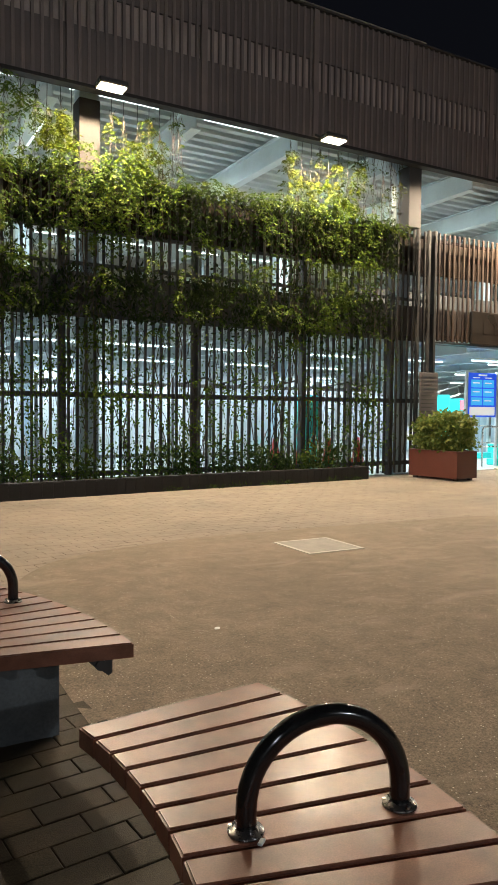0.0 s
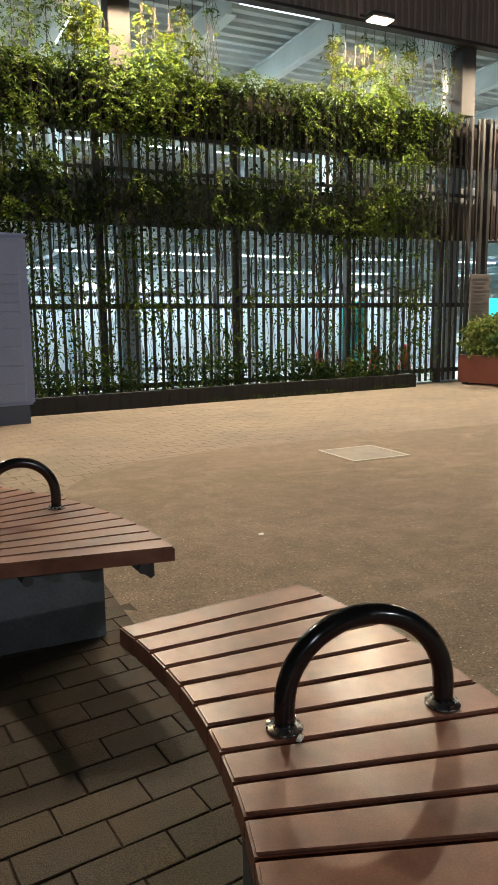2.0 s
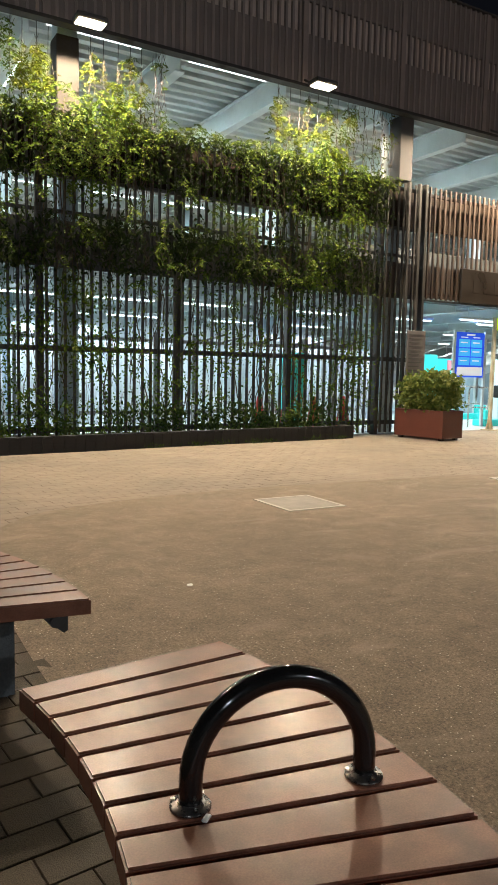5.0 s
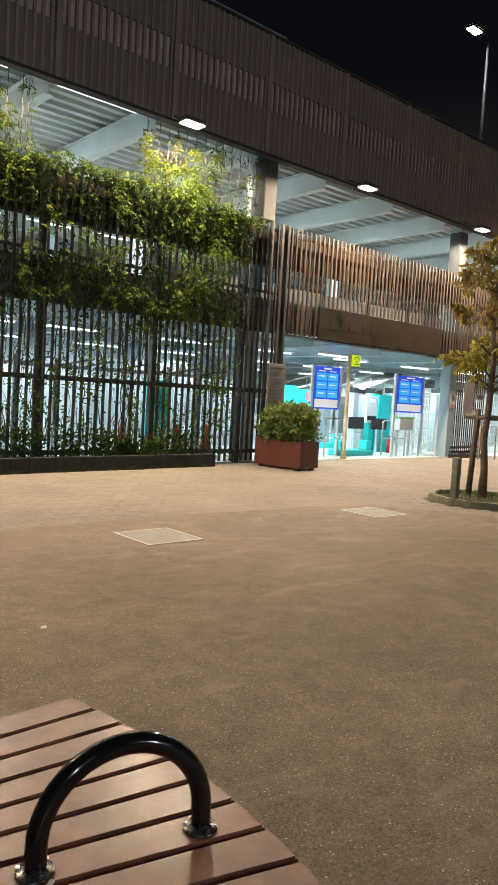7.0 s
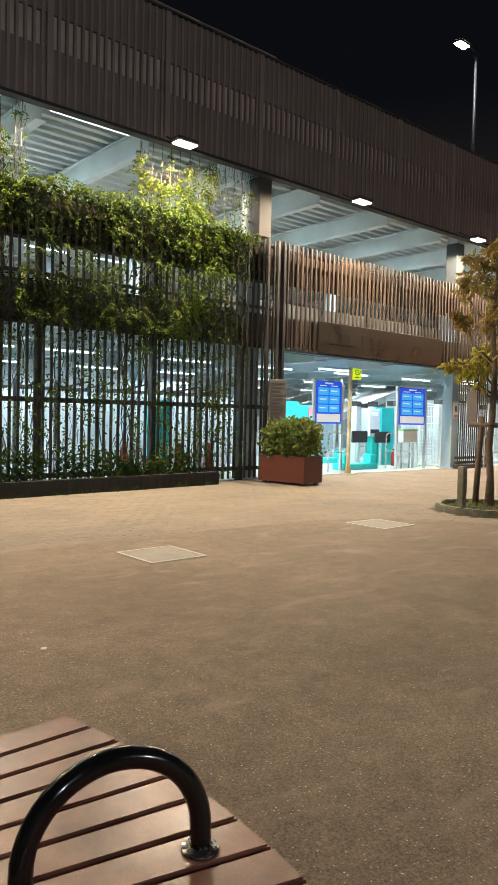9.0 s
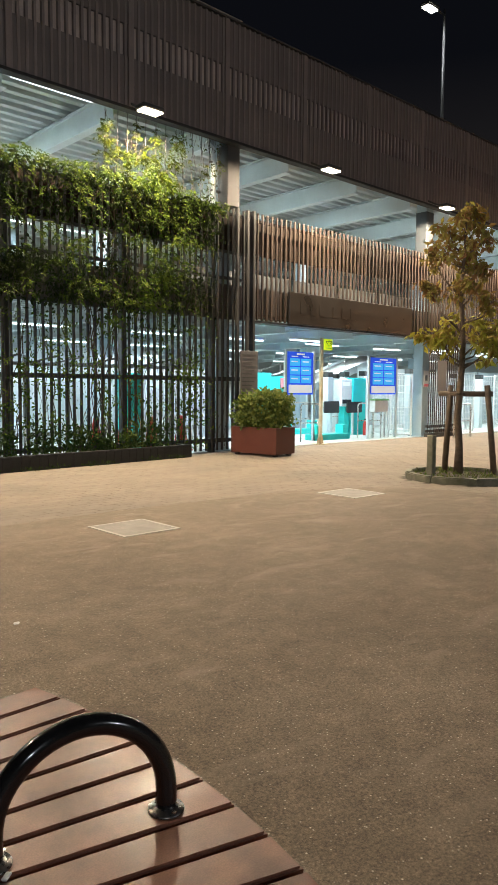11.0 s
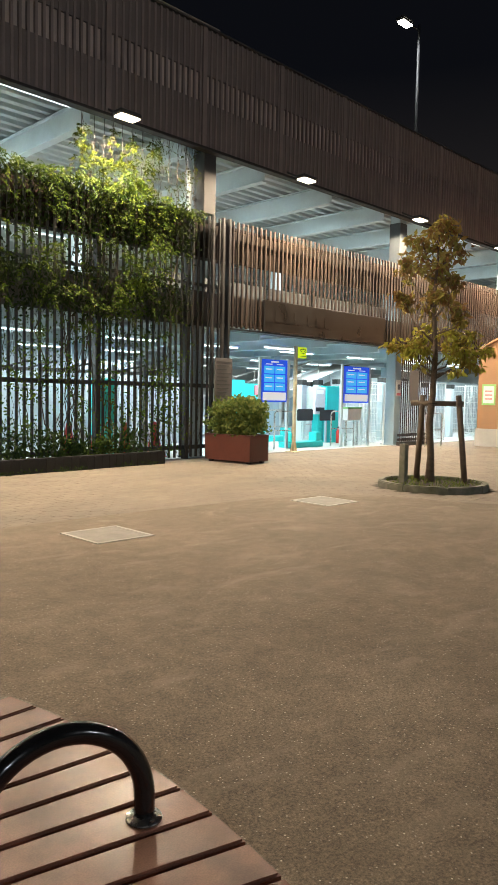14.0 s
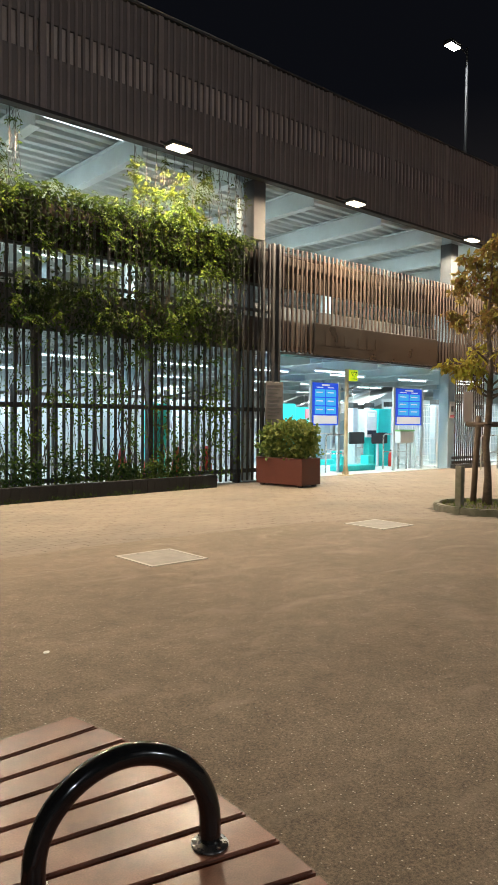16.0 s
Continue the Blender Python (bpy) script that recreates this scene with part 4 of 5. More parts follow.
def tree():
    t = thing("young_tree", "young street tree with clumps of yellow-green and brown leaves", "tree")
    rng = np.random.default_rng(5)
    axis = [(TX, TY, 0.03), (TX + 0.01, TY, 0.5), (TX - 0.02, TY + 0.03, 1.0), (TX, TY, 1.5), (TX + 0.02, TY - 0.01, 2.2), (TX - 0.02, TY + 0.03, 3.0), (TX + 0.01, TY, 3.7), (TX, TY + 0.02, 4.4)]
    part("trunk", tube(axis, 0.06, 12, radii=[0.085, 0.06, 0.056, 0.055, 0.045, 0.034, 0.022, 0.008]), M_BARK, t, smooth=True)
    side = Vector((0.5, -0.866, 0))   # along the facing side of the crown
    fore = Vector((0.866, 0.5, 0))
    # each limb: foot height, reach to the side, reach in depth, tip height
    limbs = [(1.80, -0.58, 0.05, 2.36), (1.86, -0.34, -0.25, 2.30), (1.75, 0.55, 0.10, 2.36), (1.90, 0.30, -0.30, 2.18), (1.82, 0.72, -0.15, 2.22), (1.95, 0.35, 0.35, 2.55), (2.0, -0.22, 0.30, 2.52),
             (2.35, -0.56, 0.0, 3.22), (2.5, 0.48, 0.10, 2.88), (2.9, -0.54, 0.12, 3.78), (2.8, 0.16, -0.25, 3.12), (2.9, -0.12, 0.28, 3.18), (3.1, 0.24, 0.05, 3.42), (3.4, -0.36, -0.15, 3.70), (3.3, 0.10, 0.22, 3.66),
             (3.6, -0.28, 0.05, 4.10), (3.6, 0.32, 0.0, 3.98), (3.8, 0.20, 0.12, 4.26), (3.9, 0.02, -0.12, 4.22)]
    low, high = [], []
    for z0, a, b, z1 in limbs:
        p = Vector((TX, TY, z0))
        q = Vector((TX, TY, z1)) + side * a + fore * b
        m = p.lerp(q, 0.5) + Vector((0, 0, -0.08)) + side * a * 0.12
        part("branch", tube([p, m, q], 0.02, 7, radii=[0.020, 0.013, 0.005]), M_BARK, t, smooth=True)
        wide = 0.115 if z1 < 2.7 else 0.085
        for k in range(9 if z1 < 2.7 else 7):
            c = q + Vector(rng.normal(size=3) * (wide, wide, wide * 1.05)) + (m - q) * 0.4 * rng.random()
            part("twig", tube([m.lerp(q, 0.7), c], 0.004, 4), M_BARK, t)
            for _ in range(17):
                (low if z1 < 2.7 else high).append(c + Vector(rng.normal(size=3) * (0.055, 0.055, 0.035)))
    for k in range(26):
        z = 2.9 + 1.35 * rng.random()
        c = Vector((TX, TY, z)) + Vector((*rng.normal(size=2) * 0.10, 0))
        high += [c + Vector(rng.normal(size=3) * 0.06) for _ in range(10)]
    for nm, pts, m in (("low_crown", low, M_LEAF_TREE_LOW), ("crown", high, M_LEAF_TREE)):
        ob = new(nm, leaves_mesh(nm, [tuple(p) for p in pts], 0.118, m, rng, 1.0, 0.5))
        ob.parent = t
    return t


tree()
RCX, RCY, RR = 10.50, 6.04, 0.875
ring = thing("tree_ring", "low round concrete kerb ring around the tree", "kerb ring")
for k in range(8):
    a0, a1 = 2 * math.pi * k / 8 + 0.008, 2 * math.pi * (k + 1) / 8 - 0.008
    arc = [a0 + (a1 - a0) * s / 6 for s in range(7)]
    o = [(RCX + RR * math.cos(a), RCY + RR * math.sin(a)) for a in arc] + [(RCX + (RR - 0.11) * math.cos(a), RCY + (RR - 0.11) * math.sin(a)) for a in arc[::-1]]
    part("kerb_stone", prism(o, -0.02, 0.105, 0.015), M_RING, ring)
circle = [(RCX + (RR - 0.115) * math.cos(2 * math.pi * s / 40), RCY + (RR - 0.115) * math.sin(2 * math.pi * s / 40)) for s in range(40)]
soil = tagged(new("soil", shape("soil", prism(circle, -0.02, 0.045), M_SOIL)), "dark soil inside the tree ring", "soil", kind="structure")
weeds = [(RCX + 0.75 * math.sqrt(a) * math.cos(b), RCY + 0.75 * math.sqrt(a) * math.sin(b), 0.05) for a, b in np.random.default_rng(9).random((480, 2)) * (1, 6.283)]
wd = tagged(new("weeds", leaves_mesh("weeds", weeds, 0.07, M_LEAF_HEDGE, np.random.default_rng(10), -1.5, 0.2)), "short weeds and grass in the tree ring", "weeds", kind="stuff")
support = thing("tree_support", "brown timber stakes and crossbar bracing the tree", "tree support")
for (bx, by), (ux, uy) in (((10.80, 6.53), (10.80, 6.45)), ((11.05, 5.76), (11.01, 5.91))):
    part("stake", tube([(bx, by, 0.02), (ux, uy, 1.5)], 0.045, 10, radii=[0.05, 0.045]), M_STAKE, support, smooth=True)
part("crossbar", tube([(10.72, 6.63, 1.36), (11.07, 5.84, 1.36)], 0.045, 10), M_STAKE, support, smooth=True)
part("rope", tube([(TX + 0.07 * math.cos(a), TY + 0.07 * math.sin(a), 1.36) for a in (k * 0.6 for k in range(11))], 0.012, 6), M_STEM, support)
boll = thing("bollard", "square grey-brown timber post at the ring edge", "post")
part("post", box(10.10, 10.21, 6.32, 6.43, 0.0, 0.70, 0.008), M_RING, boll)

# ---- parcel locker ----
LK = pose(1.70, 10.20, 0, 0, 0, 9)


def locker():
    b = thing("parcel_locker", "tall blue-grey parcel locker with many doors", "locker", at=LK)
    part("base", box(-1.75, -0.08, 0.02, 0.5, 0, 0.26), M_LOCKER_BASE, b, "dark blue base")
    part("cabinet", box(-1.8, 0, 0, 0.6, 0.26, 2.5, 0.03, 2), M_LOCKER, b)
    part("top_cap", box(-1.82, 0.02, -0.02, 0.62, 2.5, 2.54, 0.015, 2), M_LOCKER, b)
    rows = [0.3, 0.55, 0.8, 1.05, 1.3, 1.52, 1.64, 1.76, 1.88, 2.0, 2.42]
    for col in range(3):
        xa, xb = -0.12 - 0.55 * (col + 1), -0.12 - 0.55 * col
        for za, zb in zip(rows, rows[1:]):
            part("door", box(xa + 0.006, xb - 0.006, -0.016, -0.001, za + 0.006, zb - 0.006, 0.004), M_LOCKER, b)
    return b


locker()

# ---- gate and signs ----
def info_sign(x0, x1, y, z0, z1, label):
    s = thing("info_sign", label, "sign", "blue information boards")
    for px in (x0 - 0.05, x1 + 0.05):
        part("post", box(px - 0.035, px + 0.035, y - 0.03, y + 0.04, 0, z1 + 0.04, 0.005), M_WHITE_STEEL, s)
    part("board", box(x0, x1, y - 0.02, y + 0.02, z0, z1, 0.004), M_SIGN_BLUE, s, "blue sign board with the light on it put in as glow")
    w, h = x1 - x0, z1 - z0
    for r in range(3):
        for k in range(2):
            cx, cz = x0 + w * (0.09 + 0.43 * k), z0 + h * (0.27 + 0.20 * r)
            pnl = part("panel", box(cx, cx + w * 0.39, y - 0.028, y - 0.021, cz, cz + h * 0.175), M_SIGN_LIGHT, s)
            part("text_bar", box(cx + w * 0.05, cx + w * 0.3, y - 0.031, y - 0.0285, cz + h * 0.09, cz + h * 0.115), M_SIGN_WHITE, pnl)
    part("white_field", box(x0 + w * 0.05, x1 - w * 0.05, y - 0.028, y - 0.021, z0 + h * 0.04, z0 + h * 0.23), M_SIGN_WHITE, s)
    part("title_bar", box(x0 + w * 0.35, x0 + w * 0.65, y - 0.028, y - 0.021, z1 - h * 0.07, z1 - h * 0.035), M_SIGN_WHITE, s)
    for k in range(2):
        part("text_bar", box(x0 + w * (0.15 + 0.43 * k), x0 + w * (0.4 + 0.43 * k), y - 0.028, y - 0.021, z1 - h * 0.12, z1 - h * 0.10), M_SIGN_WHITE, s)
    return s


info_sign(13.75, 14.75, 13.1, 1.27, 2.4, "blue information board with panels on white posts")
info_sign(16.62, 17.85, 12.6, 1.28, 2.33, "blue information board with panels on white posts")

pole = thing("vacancy_sign", "cream pole with a small yellow-green lit sign", "sign")
part("pole", box(14.02, 14.10, 12.14, 12.22, 0.02, 2.72, 0.008), M_CREAM, pole)
part("base_plate", box(13.9, 14.22, 12.03, 12.33, 0, 0.02), M_CREAM, pole)
for sgn in (-1, 1):
    part("gusset", tube([(14.06 + 0.11 * sgn, 12.18, 0.02), (14.06 + 0.05 * sgn, 12.18, 0.25)], 0.02, 6), M_CREAM, pole)
sb = part("sign_box", box(14.12, 14.42, 12.12, 12.24, 2.42, 2.7, 0.01), M_YELLOW, pole, "lit yellow-green sign box")
txt = bpy.data.curves.new("letters", "FONT")
txt.body, txt.size, txt.extrude = "空", 0.25, 0.002
lt = new("letters", txt)
lt.data.materials.append(M_DARK)
lt.matrix_world = pose(14.145, 12.115, 2.47, 90, 0, 0)
lt.parent = pole

# bike gates
def bar_frame(name, label, x, y, w, h, rot=0.0, mid=True):
    g = thing(name, label, "railing", "hoop railings", pose(x, y, 0, 0, 0, rot))
    r = 0.09
    pts = [(0, 0, 0), (0, 0, h - r)] + [(r - r * math.cos(a), 0, h - r + r * math.sin(a)) for a in (0.4, 0.8, 1.2, 1.57)]
    pts += [(w - r + r * math.sin(a), 0, h - r + r * math.cos(a)) for a in (0.0, 0.4, 0.8, 1.2)] + [(w, 0, h - r), (w, 0, 0)]
    part("hoop", tube(pts, 0.022, 8), M_STEEL, g, smooth=True)
    if mid:
        part("crossbar", tube([(0, 0, h * 0.5), (w, 0, h * 0.5)], 0.016, 8), M_STEEL, g)
    return g


bar_frame("hoop_railing", "stainless hoop railing beside the gate", 14.2, 13.0, 0.62, 1.02, -12)
bar_frame("hoop_railing", "stainless hoop railing beside the gate", 16.75, 13.1, 0.75, 1.02, -25)
bar_frame("hoop_railing", "stainless hoop railing beside the gate", 19.0, 11.3, 1.1, 1.0, 5)
bar_frame("hoop_railing", "stainless hoop railing beside the gate", 15.6, 15.0, 1.3, 1.0, 0)
bar_frame("hoop_railing", "stainless hoop railing beside the gate", 17.9, 15.6, 1.3, 1.0, 0)


def gate_base(x0, x1, y0, y1):
    g = thing("bicycle_gate", "low turquoise bicycle gate unit on the floor", "gate", "turquoise gates")
    part("plinth", box(x0, x1, y0, y1, 0, 0.17, 0.02), M_TURQ, g)
    for k in (0.08, 0.82):
        bx = x0 + (x1 - x0) * k
        part("block", box(bx, bx + 0.22, y0 + 0.05, y1 - 0.05, 0.17, 0.42, 0.02), M_TURQ, g)


gate_base(14.85, 16.35, 13.05, 13.45)
gate_base(16.0, 17.6, 15.3, 15.7)


def flap(x, y, z0, z1, w):
    g = thing("gate_flap", "dark grey padded gate flap on a slim post", "gate flap", "gate flaps")
    part("pad", box(x, x + w, y - 0.03, y + 0.03, z0, z1, 0.02, 2), M_DARK, g)
    part("post", box(x + w * 0.45, x + w * 0.45 + 0.06, y + 0.032, y + 0.09, 0, z1 - 0.05), M_WHITE_STEEL, g)


flap(16.27, 14.0, 0.71, 1.06, 0.7)
flap(17.33, 14.0, 0.70, 1.04, 0.74)


def kiosk(x, y, w, d, h, label, screen=True):
    g = thing("payment_kiosk", label, "kiosk", "turquoise kiosks", pose(x, y, 0, 0, 0, -14))
    part("cabinet", box(0, w, 0, d, 0, h, 0.015), M_TURQ, g)
    if screen:
        hd = part("head", box(-w * 0.85, -0.002, 0.04, d - 0.04, h * 0.50, h * 0.97, 0.02), M_PAPER, g, "white machine head")
        part("display", box(-w * 0.7, -w * 0.2, 0.028, 0.039, h * 0.86, h * 0.92), M_SIGN_WHITE, hd)
        part("slot", box(-w * 0.75, -w * 0.1, 0.028, 0.039, h * 0.55, h * 0.62), M_DARK, hd)
        part("column", box(-w * 0.5, -w * 0.15, 0.1, d - 0.1, 0, h * 0.5), M_TURQ, g)


kiosk(17.75, 14.1, 0.5, 0.5, 1.78, "turquoise payment kiosk with a white machine head")
kiosk(14.9, 15.6, 0.62, 0.5, 1.9, "turquoise payment kiosk behind the planter", False)
kiosk(15.62, 15.6, 0.62, 0.5, 1.8, "turquoise payment kiosk with a white machine head", True)
pk = tagged(new("notice", shape("notice", box(15.95, 16.2, 15.48, 15.5, 1.45, 1.75), M_PINK)), "small pink paper notice on the kiosk", "notice")

wm = thing("ticket_machine", "white ticket machine with a green top on legs", "machine")
part("body", box(17.05, 17.7, 12.72, 13.0, 0.76, 1.10, 0.015), M_PAPER, wm)
part("top", box(17.03, 17.72, 12.7, 13.02, 1.10, 1.15, 0.01), M_GREEN, wm, "green top plate")
for lx in (17.08, 17.62):
    part("leg", box(lx, lx + 0.05, 12.8, 12.85, 0, 0.76), M_STEEL, wm)
ext = thing("fire_extinguisher", "red fire extinguisher standing on the floor", "extinguisher")
part("bottle", tube([(17.95, 13.75, 0), (17.95, 13.75, 0.36), (17.95, 13.75, 0.42), (17.95, 13.75, 0.46)], 0.08, 12, radii=[0.08, 0.08, 0.05, 0.025]), M_RED, ext, smooth=True)
part("valve", box(17.92, 17.98, 13.70, 13.78, 0.46, 0.52, 0.01), M_DARK, ext)


def capped_post(x, y, h):
    g = thing("sensor_post", "white square post with a black cap", "post", "capped posts")
    part("shaft", box(x - 0.11, x + 0.11, y - 0.11, y + 0.11, 0, h - 0.16, 0.01), M_WHITE_STEEL, g)
    part("cap", box(x - 0.12, x + 0.12, y - 0.12, y + 0.12, h - 0.159, h, 0.015), M_DARK, g, "black cap")


for px, py, h in ((16.9, 14.4, 1.95), (17.8, 14.5, 1.97), (18.9, 14.6, 2.02), (20.6, 14.0, 2.12), (15.9, 17.0, 2.0), (19.2, 17.5, 2.0), (21.0, 17.5, 2.0), (12.6, 16.5, 2.0)):
    capped_post(px, py, h)


def mesh_panel(x0, y0, x1, y1, h, label="white wire mesh cage panel beside the gate"):
    a, b = Vector((x0, y0, 0)), Vector((x1, y1, 0))
    L = (b - a).length
    g = thing("mesh_panel", label, "fence panel", "wire mesh panels", pose(x0, y0, 0, 0, 0, math.degrees(math.atan2(y1 - y0, x1 - x0))))
    fr = bmesh.new()
    for q in ((0, 0.035, 0, h), (L - 0.035, L, 0, h)):
        box(q[0], q[1], -0.017, 0.017, q[2], q[3], bm=fr)
    for z in (0.05, h - 0.03):
        box(0.035, L - 0.035, -0.015, 0.015, z, z + 0.03, bm=fr)
    part("frame", fr, M_PAPER, g)
    n = int(L / 0.10)
    for k in range(1, n):
        part("wire", box(L * k / n - 0.004, L * k / n + 0.004, -0.004, 0.004, 0.05, h), M_PAPER, g)
    for k in range(1, int(h / 0.22)):
        part("wire", box(0.02, L - 0.02, -0.005, 0.005, k * 0.22, k * 0.22 + 0.012), M_PAPER, g)


mesh_panel(17.95, 12.9, 18.5, 12.45, 1.85)
mesh_panel(18.9, 14.2, 17.95, 12.95, 1.85)
mesh_panel(19.6, 13.0, 21.3, 13.4, 2.0)
mesh_panel(20.4, 14.6, 22.2, 14.6, 2.0)

mesh_panel(21.2, 12.9, 22.9, 12.9, 2.0)
mesh_panel(22.0, 14.2, 24.5, 14.2, 2.0)
mesh_panel(20.3, 13.6, 20.9, 12.9, 2.0)
mesh_panel(25.4, 13.5, 27.6, 13.5, 2.0)
mesh_panel(28.2, 14.3, 30.6, 14.3, 2.0)
mesh_panel(26.6, 15.0, 28.2, 14.3, 2.0)
for px, py, h in ((27.0, 13.2, 2.0), (28.6, 13.8, 2.05), (30.2, 14.0, 2.0), (31.6, 14.8, 2.1), (21.0, 13.4, 2.1), (22.6, 13.6, 2.0), (23.6, 15.5, 2.0), (25.0, 13.9, 2.0)):
    capped_post(px, py, h)

# notices on the corner column
nt = tagged(new("notice", shape("notice", box(18.83, 19.09, 12.262, 12.277, 1.5, 2.0), M_PAPER)), "white paper notice with pink bars taped to a column", "notice")
nb = new("text_bar", shape("text_bar", box(18.85, 19.07, 12.254, 12.261, 1.52, 1.6), M_PINK))
nb.parent = nt
nb2 = new("text_bar", shape("text_bar", box(18.9, 19.02, 12.254, 12.261, 1.7, 1.86), M_INK))
nb2.parent = nt

# notice board at the fence end
brd = thing("notice_board", "grey-brown notice board with small print by the fence", "notice board")
part("board", box(10.93, 11.46, FACE - 0.2, FACE - 0.165, 1.0, 2.26, 0.006), M_BOARD_SIGN, brd)
for k in range(13):
    w = 0.42 - 0.12 * ((k * 7) % 3) / 2
    part("text_bar", box(10.98, 10.98 + w, FACE - 0.206, FACE - 0.2005, 2.16 - 0.085 * k, 2.185 - 0.085 * k), M_PRINT, brd)
part("bracket", box(11.15, 11.25, FACE - 0.165, FACE - 0.14, 1.5, 1.6), M_DARK, brd)

# slat gate and low fence beyond the column
grille = thing("slat_gate", "dark slat sliding gate standing open beside the column", "gate")
for k in range(15):
    part("slat", box(18.75 + 0.11 * k, 18.78 + 0.11 * k, FACE + 0.02, FACE + 0.045, 0.12, 2.9), M_SLAT, grille)
for z in (0.18, 0.32, 2.85):
    part("rail", box(18.7, 20.35, FACE + 0.051, FACE + 0.09, z - 0.04, z + 0.04), M_DARK, grille)
part("plate", box(19.1, 19.6, FACE - 0.035, FACE - 0.021, 1.35, 2.3), M_BOARD_SIGN, grille)
part("wheel_box", box(18.7, 20.35, FACE - 0.06, FACE + 0.12, 0.0, 0.12), M_DARK, grille)

# tan service building
tan = thing("service_building", "small tan rendered service building with a concrete base", "building")
bm = bmesh.new()
GABLE = [(4.0, 0.55), (10.7, 0.55), (10.7, 2.95), (7.35, 4.65), (4.0, 2.95)]
ga = [bm.verts.new((21.0, gy, gz)) for gy, gz in GABLE]
gb = [bm.verts.new((25.0, gy, gz)) for gy, gz in GABLE]
bm.faces.new(ga)
bm.faces.new(gb[::-1])
for k in range(5):
    bm.faces.new((ga[k], gb[k], gb[(k + 1) % 5], ga[(k + 1) % 5]))
bmesh.ops.recalc_face_normals(bm, faces=bm.faces[:])
part("wall", bm, M_TAN, tan)
part("base", box(20.96, 25.04, 3.96, 10.74, 0, 0.55), M_CONC, tan, "pale concrete base")
for sgn in (-1, 1):
    bm = bmesh.new()
    ends = []
    for rx in (20.93, 25.1):
        ends.append([bm.verts.new((rx, 7.35 + sgn * ry, rz)) for ry, rz in ((0.0, 4.655), (3.5, 2.88), (3.5, 2.95), (0.0, 4.725))])
    bm.faces.new(ends[0])
    bm.faces.new(ends[1][::-1])
    for k in range(4):
        bm.faces.new((ends[0][k], ends[1][k], ends[1][(k + 1) % 4], ends[0][(k + 1) % 4]))
    bmesh.ops.recalc_face_normals(bm, faces=bm.faces[:])
    part("roof", bm, M_TAN, tan, "pitched tan roof slope")
part("door", box(20.965, 20.998, 9.1, 10.0, 0.56, 2.1, 0.005), M_CREAM, tan, "cream painted steel door")
pst = part("poster", box(20.985, 20.997, 10.12, 10.56, 1.28, 1.92), M_GREEN, tan, "green-edged paper poster")
part("sheet", box(20.978, 20.984, 10.17, 10.51, 1.34, 1.86), M_PAPER, pst)
for k in range(3):
    part("text_bar", box(20.972, 20.977, 10.22, 10.46, 1.45 + 0.12 * k, 1.49 + 0.12 * k), M_PINK, pst)

# lamp posts: one on the roof, two unseen ones added on the street behind
def lamp_post(x, y, z0, head_z, reach, label):
    lp = thing("street_lamp", label, "street lamp", "street lamps")
    part("pole", tube([(x, y, z0), (x, y, (z0 + head_z) / 2), (x, y, head_z + 0.35)], 0.05, 10, radii=[0.075, 0.06, 0.04]), M_POLE, lp, smooth=True)
    part("arm", tube([(x, y, head_z + 0.15), (x + reach * 0.6, y, head_z + 0.17)], 0.03, 8), M_POLE, lp)
    hx = x + reach
    part("head", box(hx - 0.35, hx + 0.3, y - 0.18, y + 0.18, head_z + 0.09, head_z + 0.22, 0.04, 2), M_POLE, lp)
    part("glass", box(hx - 0.3, hx + 0.25, y - 0.14, y + 0.14, head_z + 0.04, head_z + 0.089, 0.015), M_STREET, lp, "glowing lantern glass")


lamp_post(22.15, 14.0, 7.5, 13.9, -0.85, "slim tall lamp post with a lit lantern head")
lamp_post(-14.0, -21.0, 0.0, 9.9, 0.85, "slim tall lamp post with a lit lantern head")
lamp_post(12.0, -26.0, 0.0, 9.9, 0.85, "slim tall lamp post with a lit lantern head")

# two-tier cycle racks behind the fence
for k in range(9):
    xa = -5.0 + 1.8 * k
    if xa > 10.4:
        break
    r = thing("cycle_rack", "grey two-tier steel cycle rack in the hall", "cycle rack", "cycle racks")
    for px in (xa, xa + 0.85):
        part("upright", box(px, px + 0.06, 13.5, 13.56, 0, 2.05), M_RACK, r)
    for z in (0.42, 1.85):
        part("beam", box(xa, xa + 1.7, 13.57, 13.62, z, z + 0.07), M_RACK, r)
    for j in range(4):
        jx = xa + 0.15 + 0.42 * j
        tilt = 0.25 if (j + k) % 2 else 0.12
        part("channel", tube([(jx, 13.1, 1.80 + tilt), (jx, 14.5, 1.92)], 0.022, 6), M_DARK, r)
        part("loop", tube([(jx, 13.4, 0.42), (jx + 0.02, 13.2, 0.75), (jx, 13.05, 0.9), (jx, 12.9, 0.7), (jx, 12.85, 0.02)], 0.014, 6), M_STEEL, r)

# ramp at the rear of the hall
ramp = thing("ramp", "pale steel ramp with railings at the rear of the hall", "ramp")
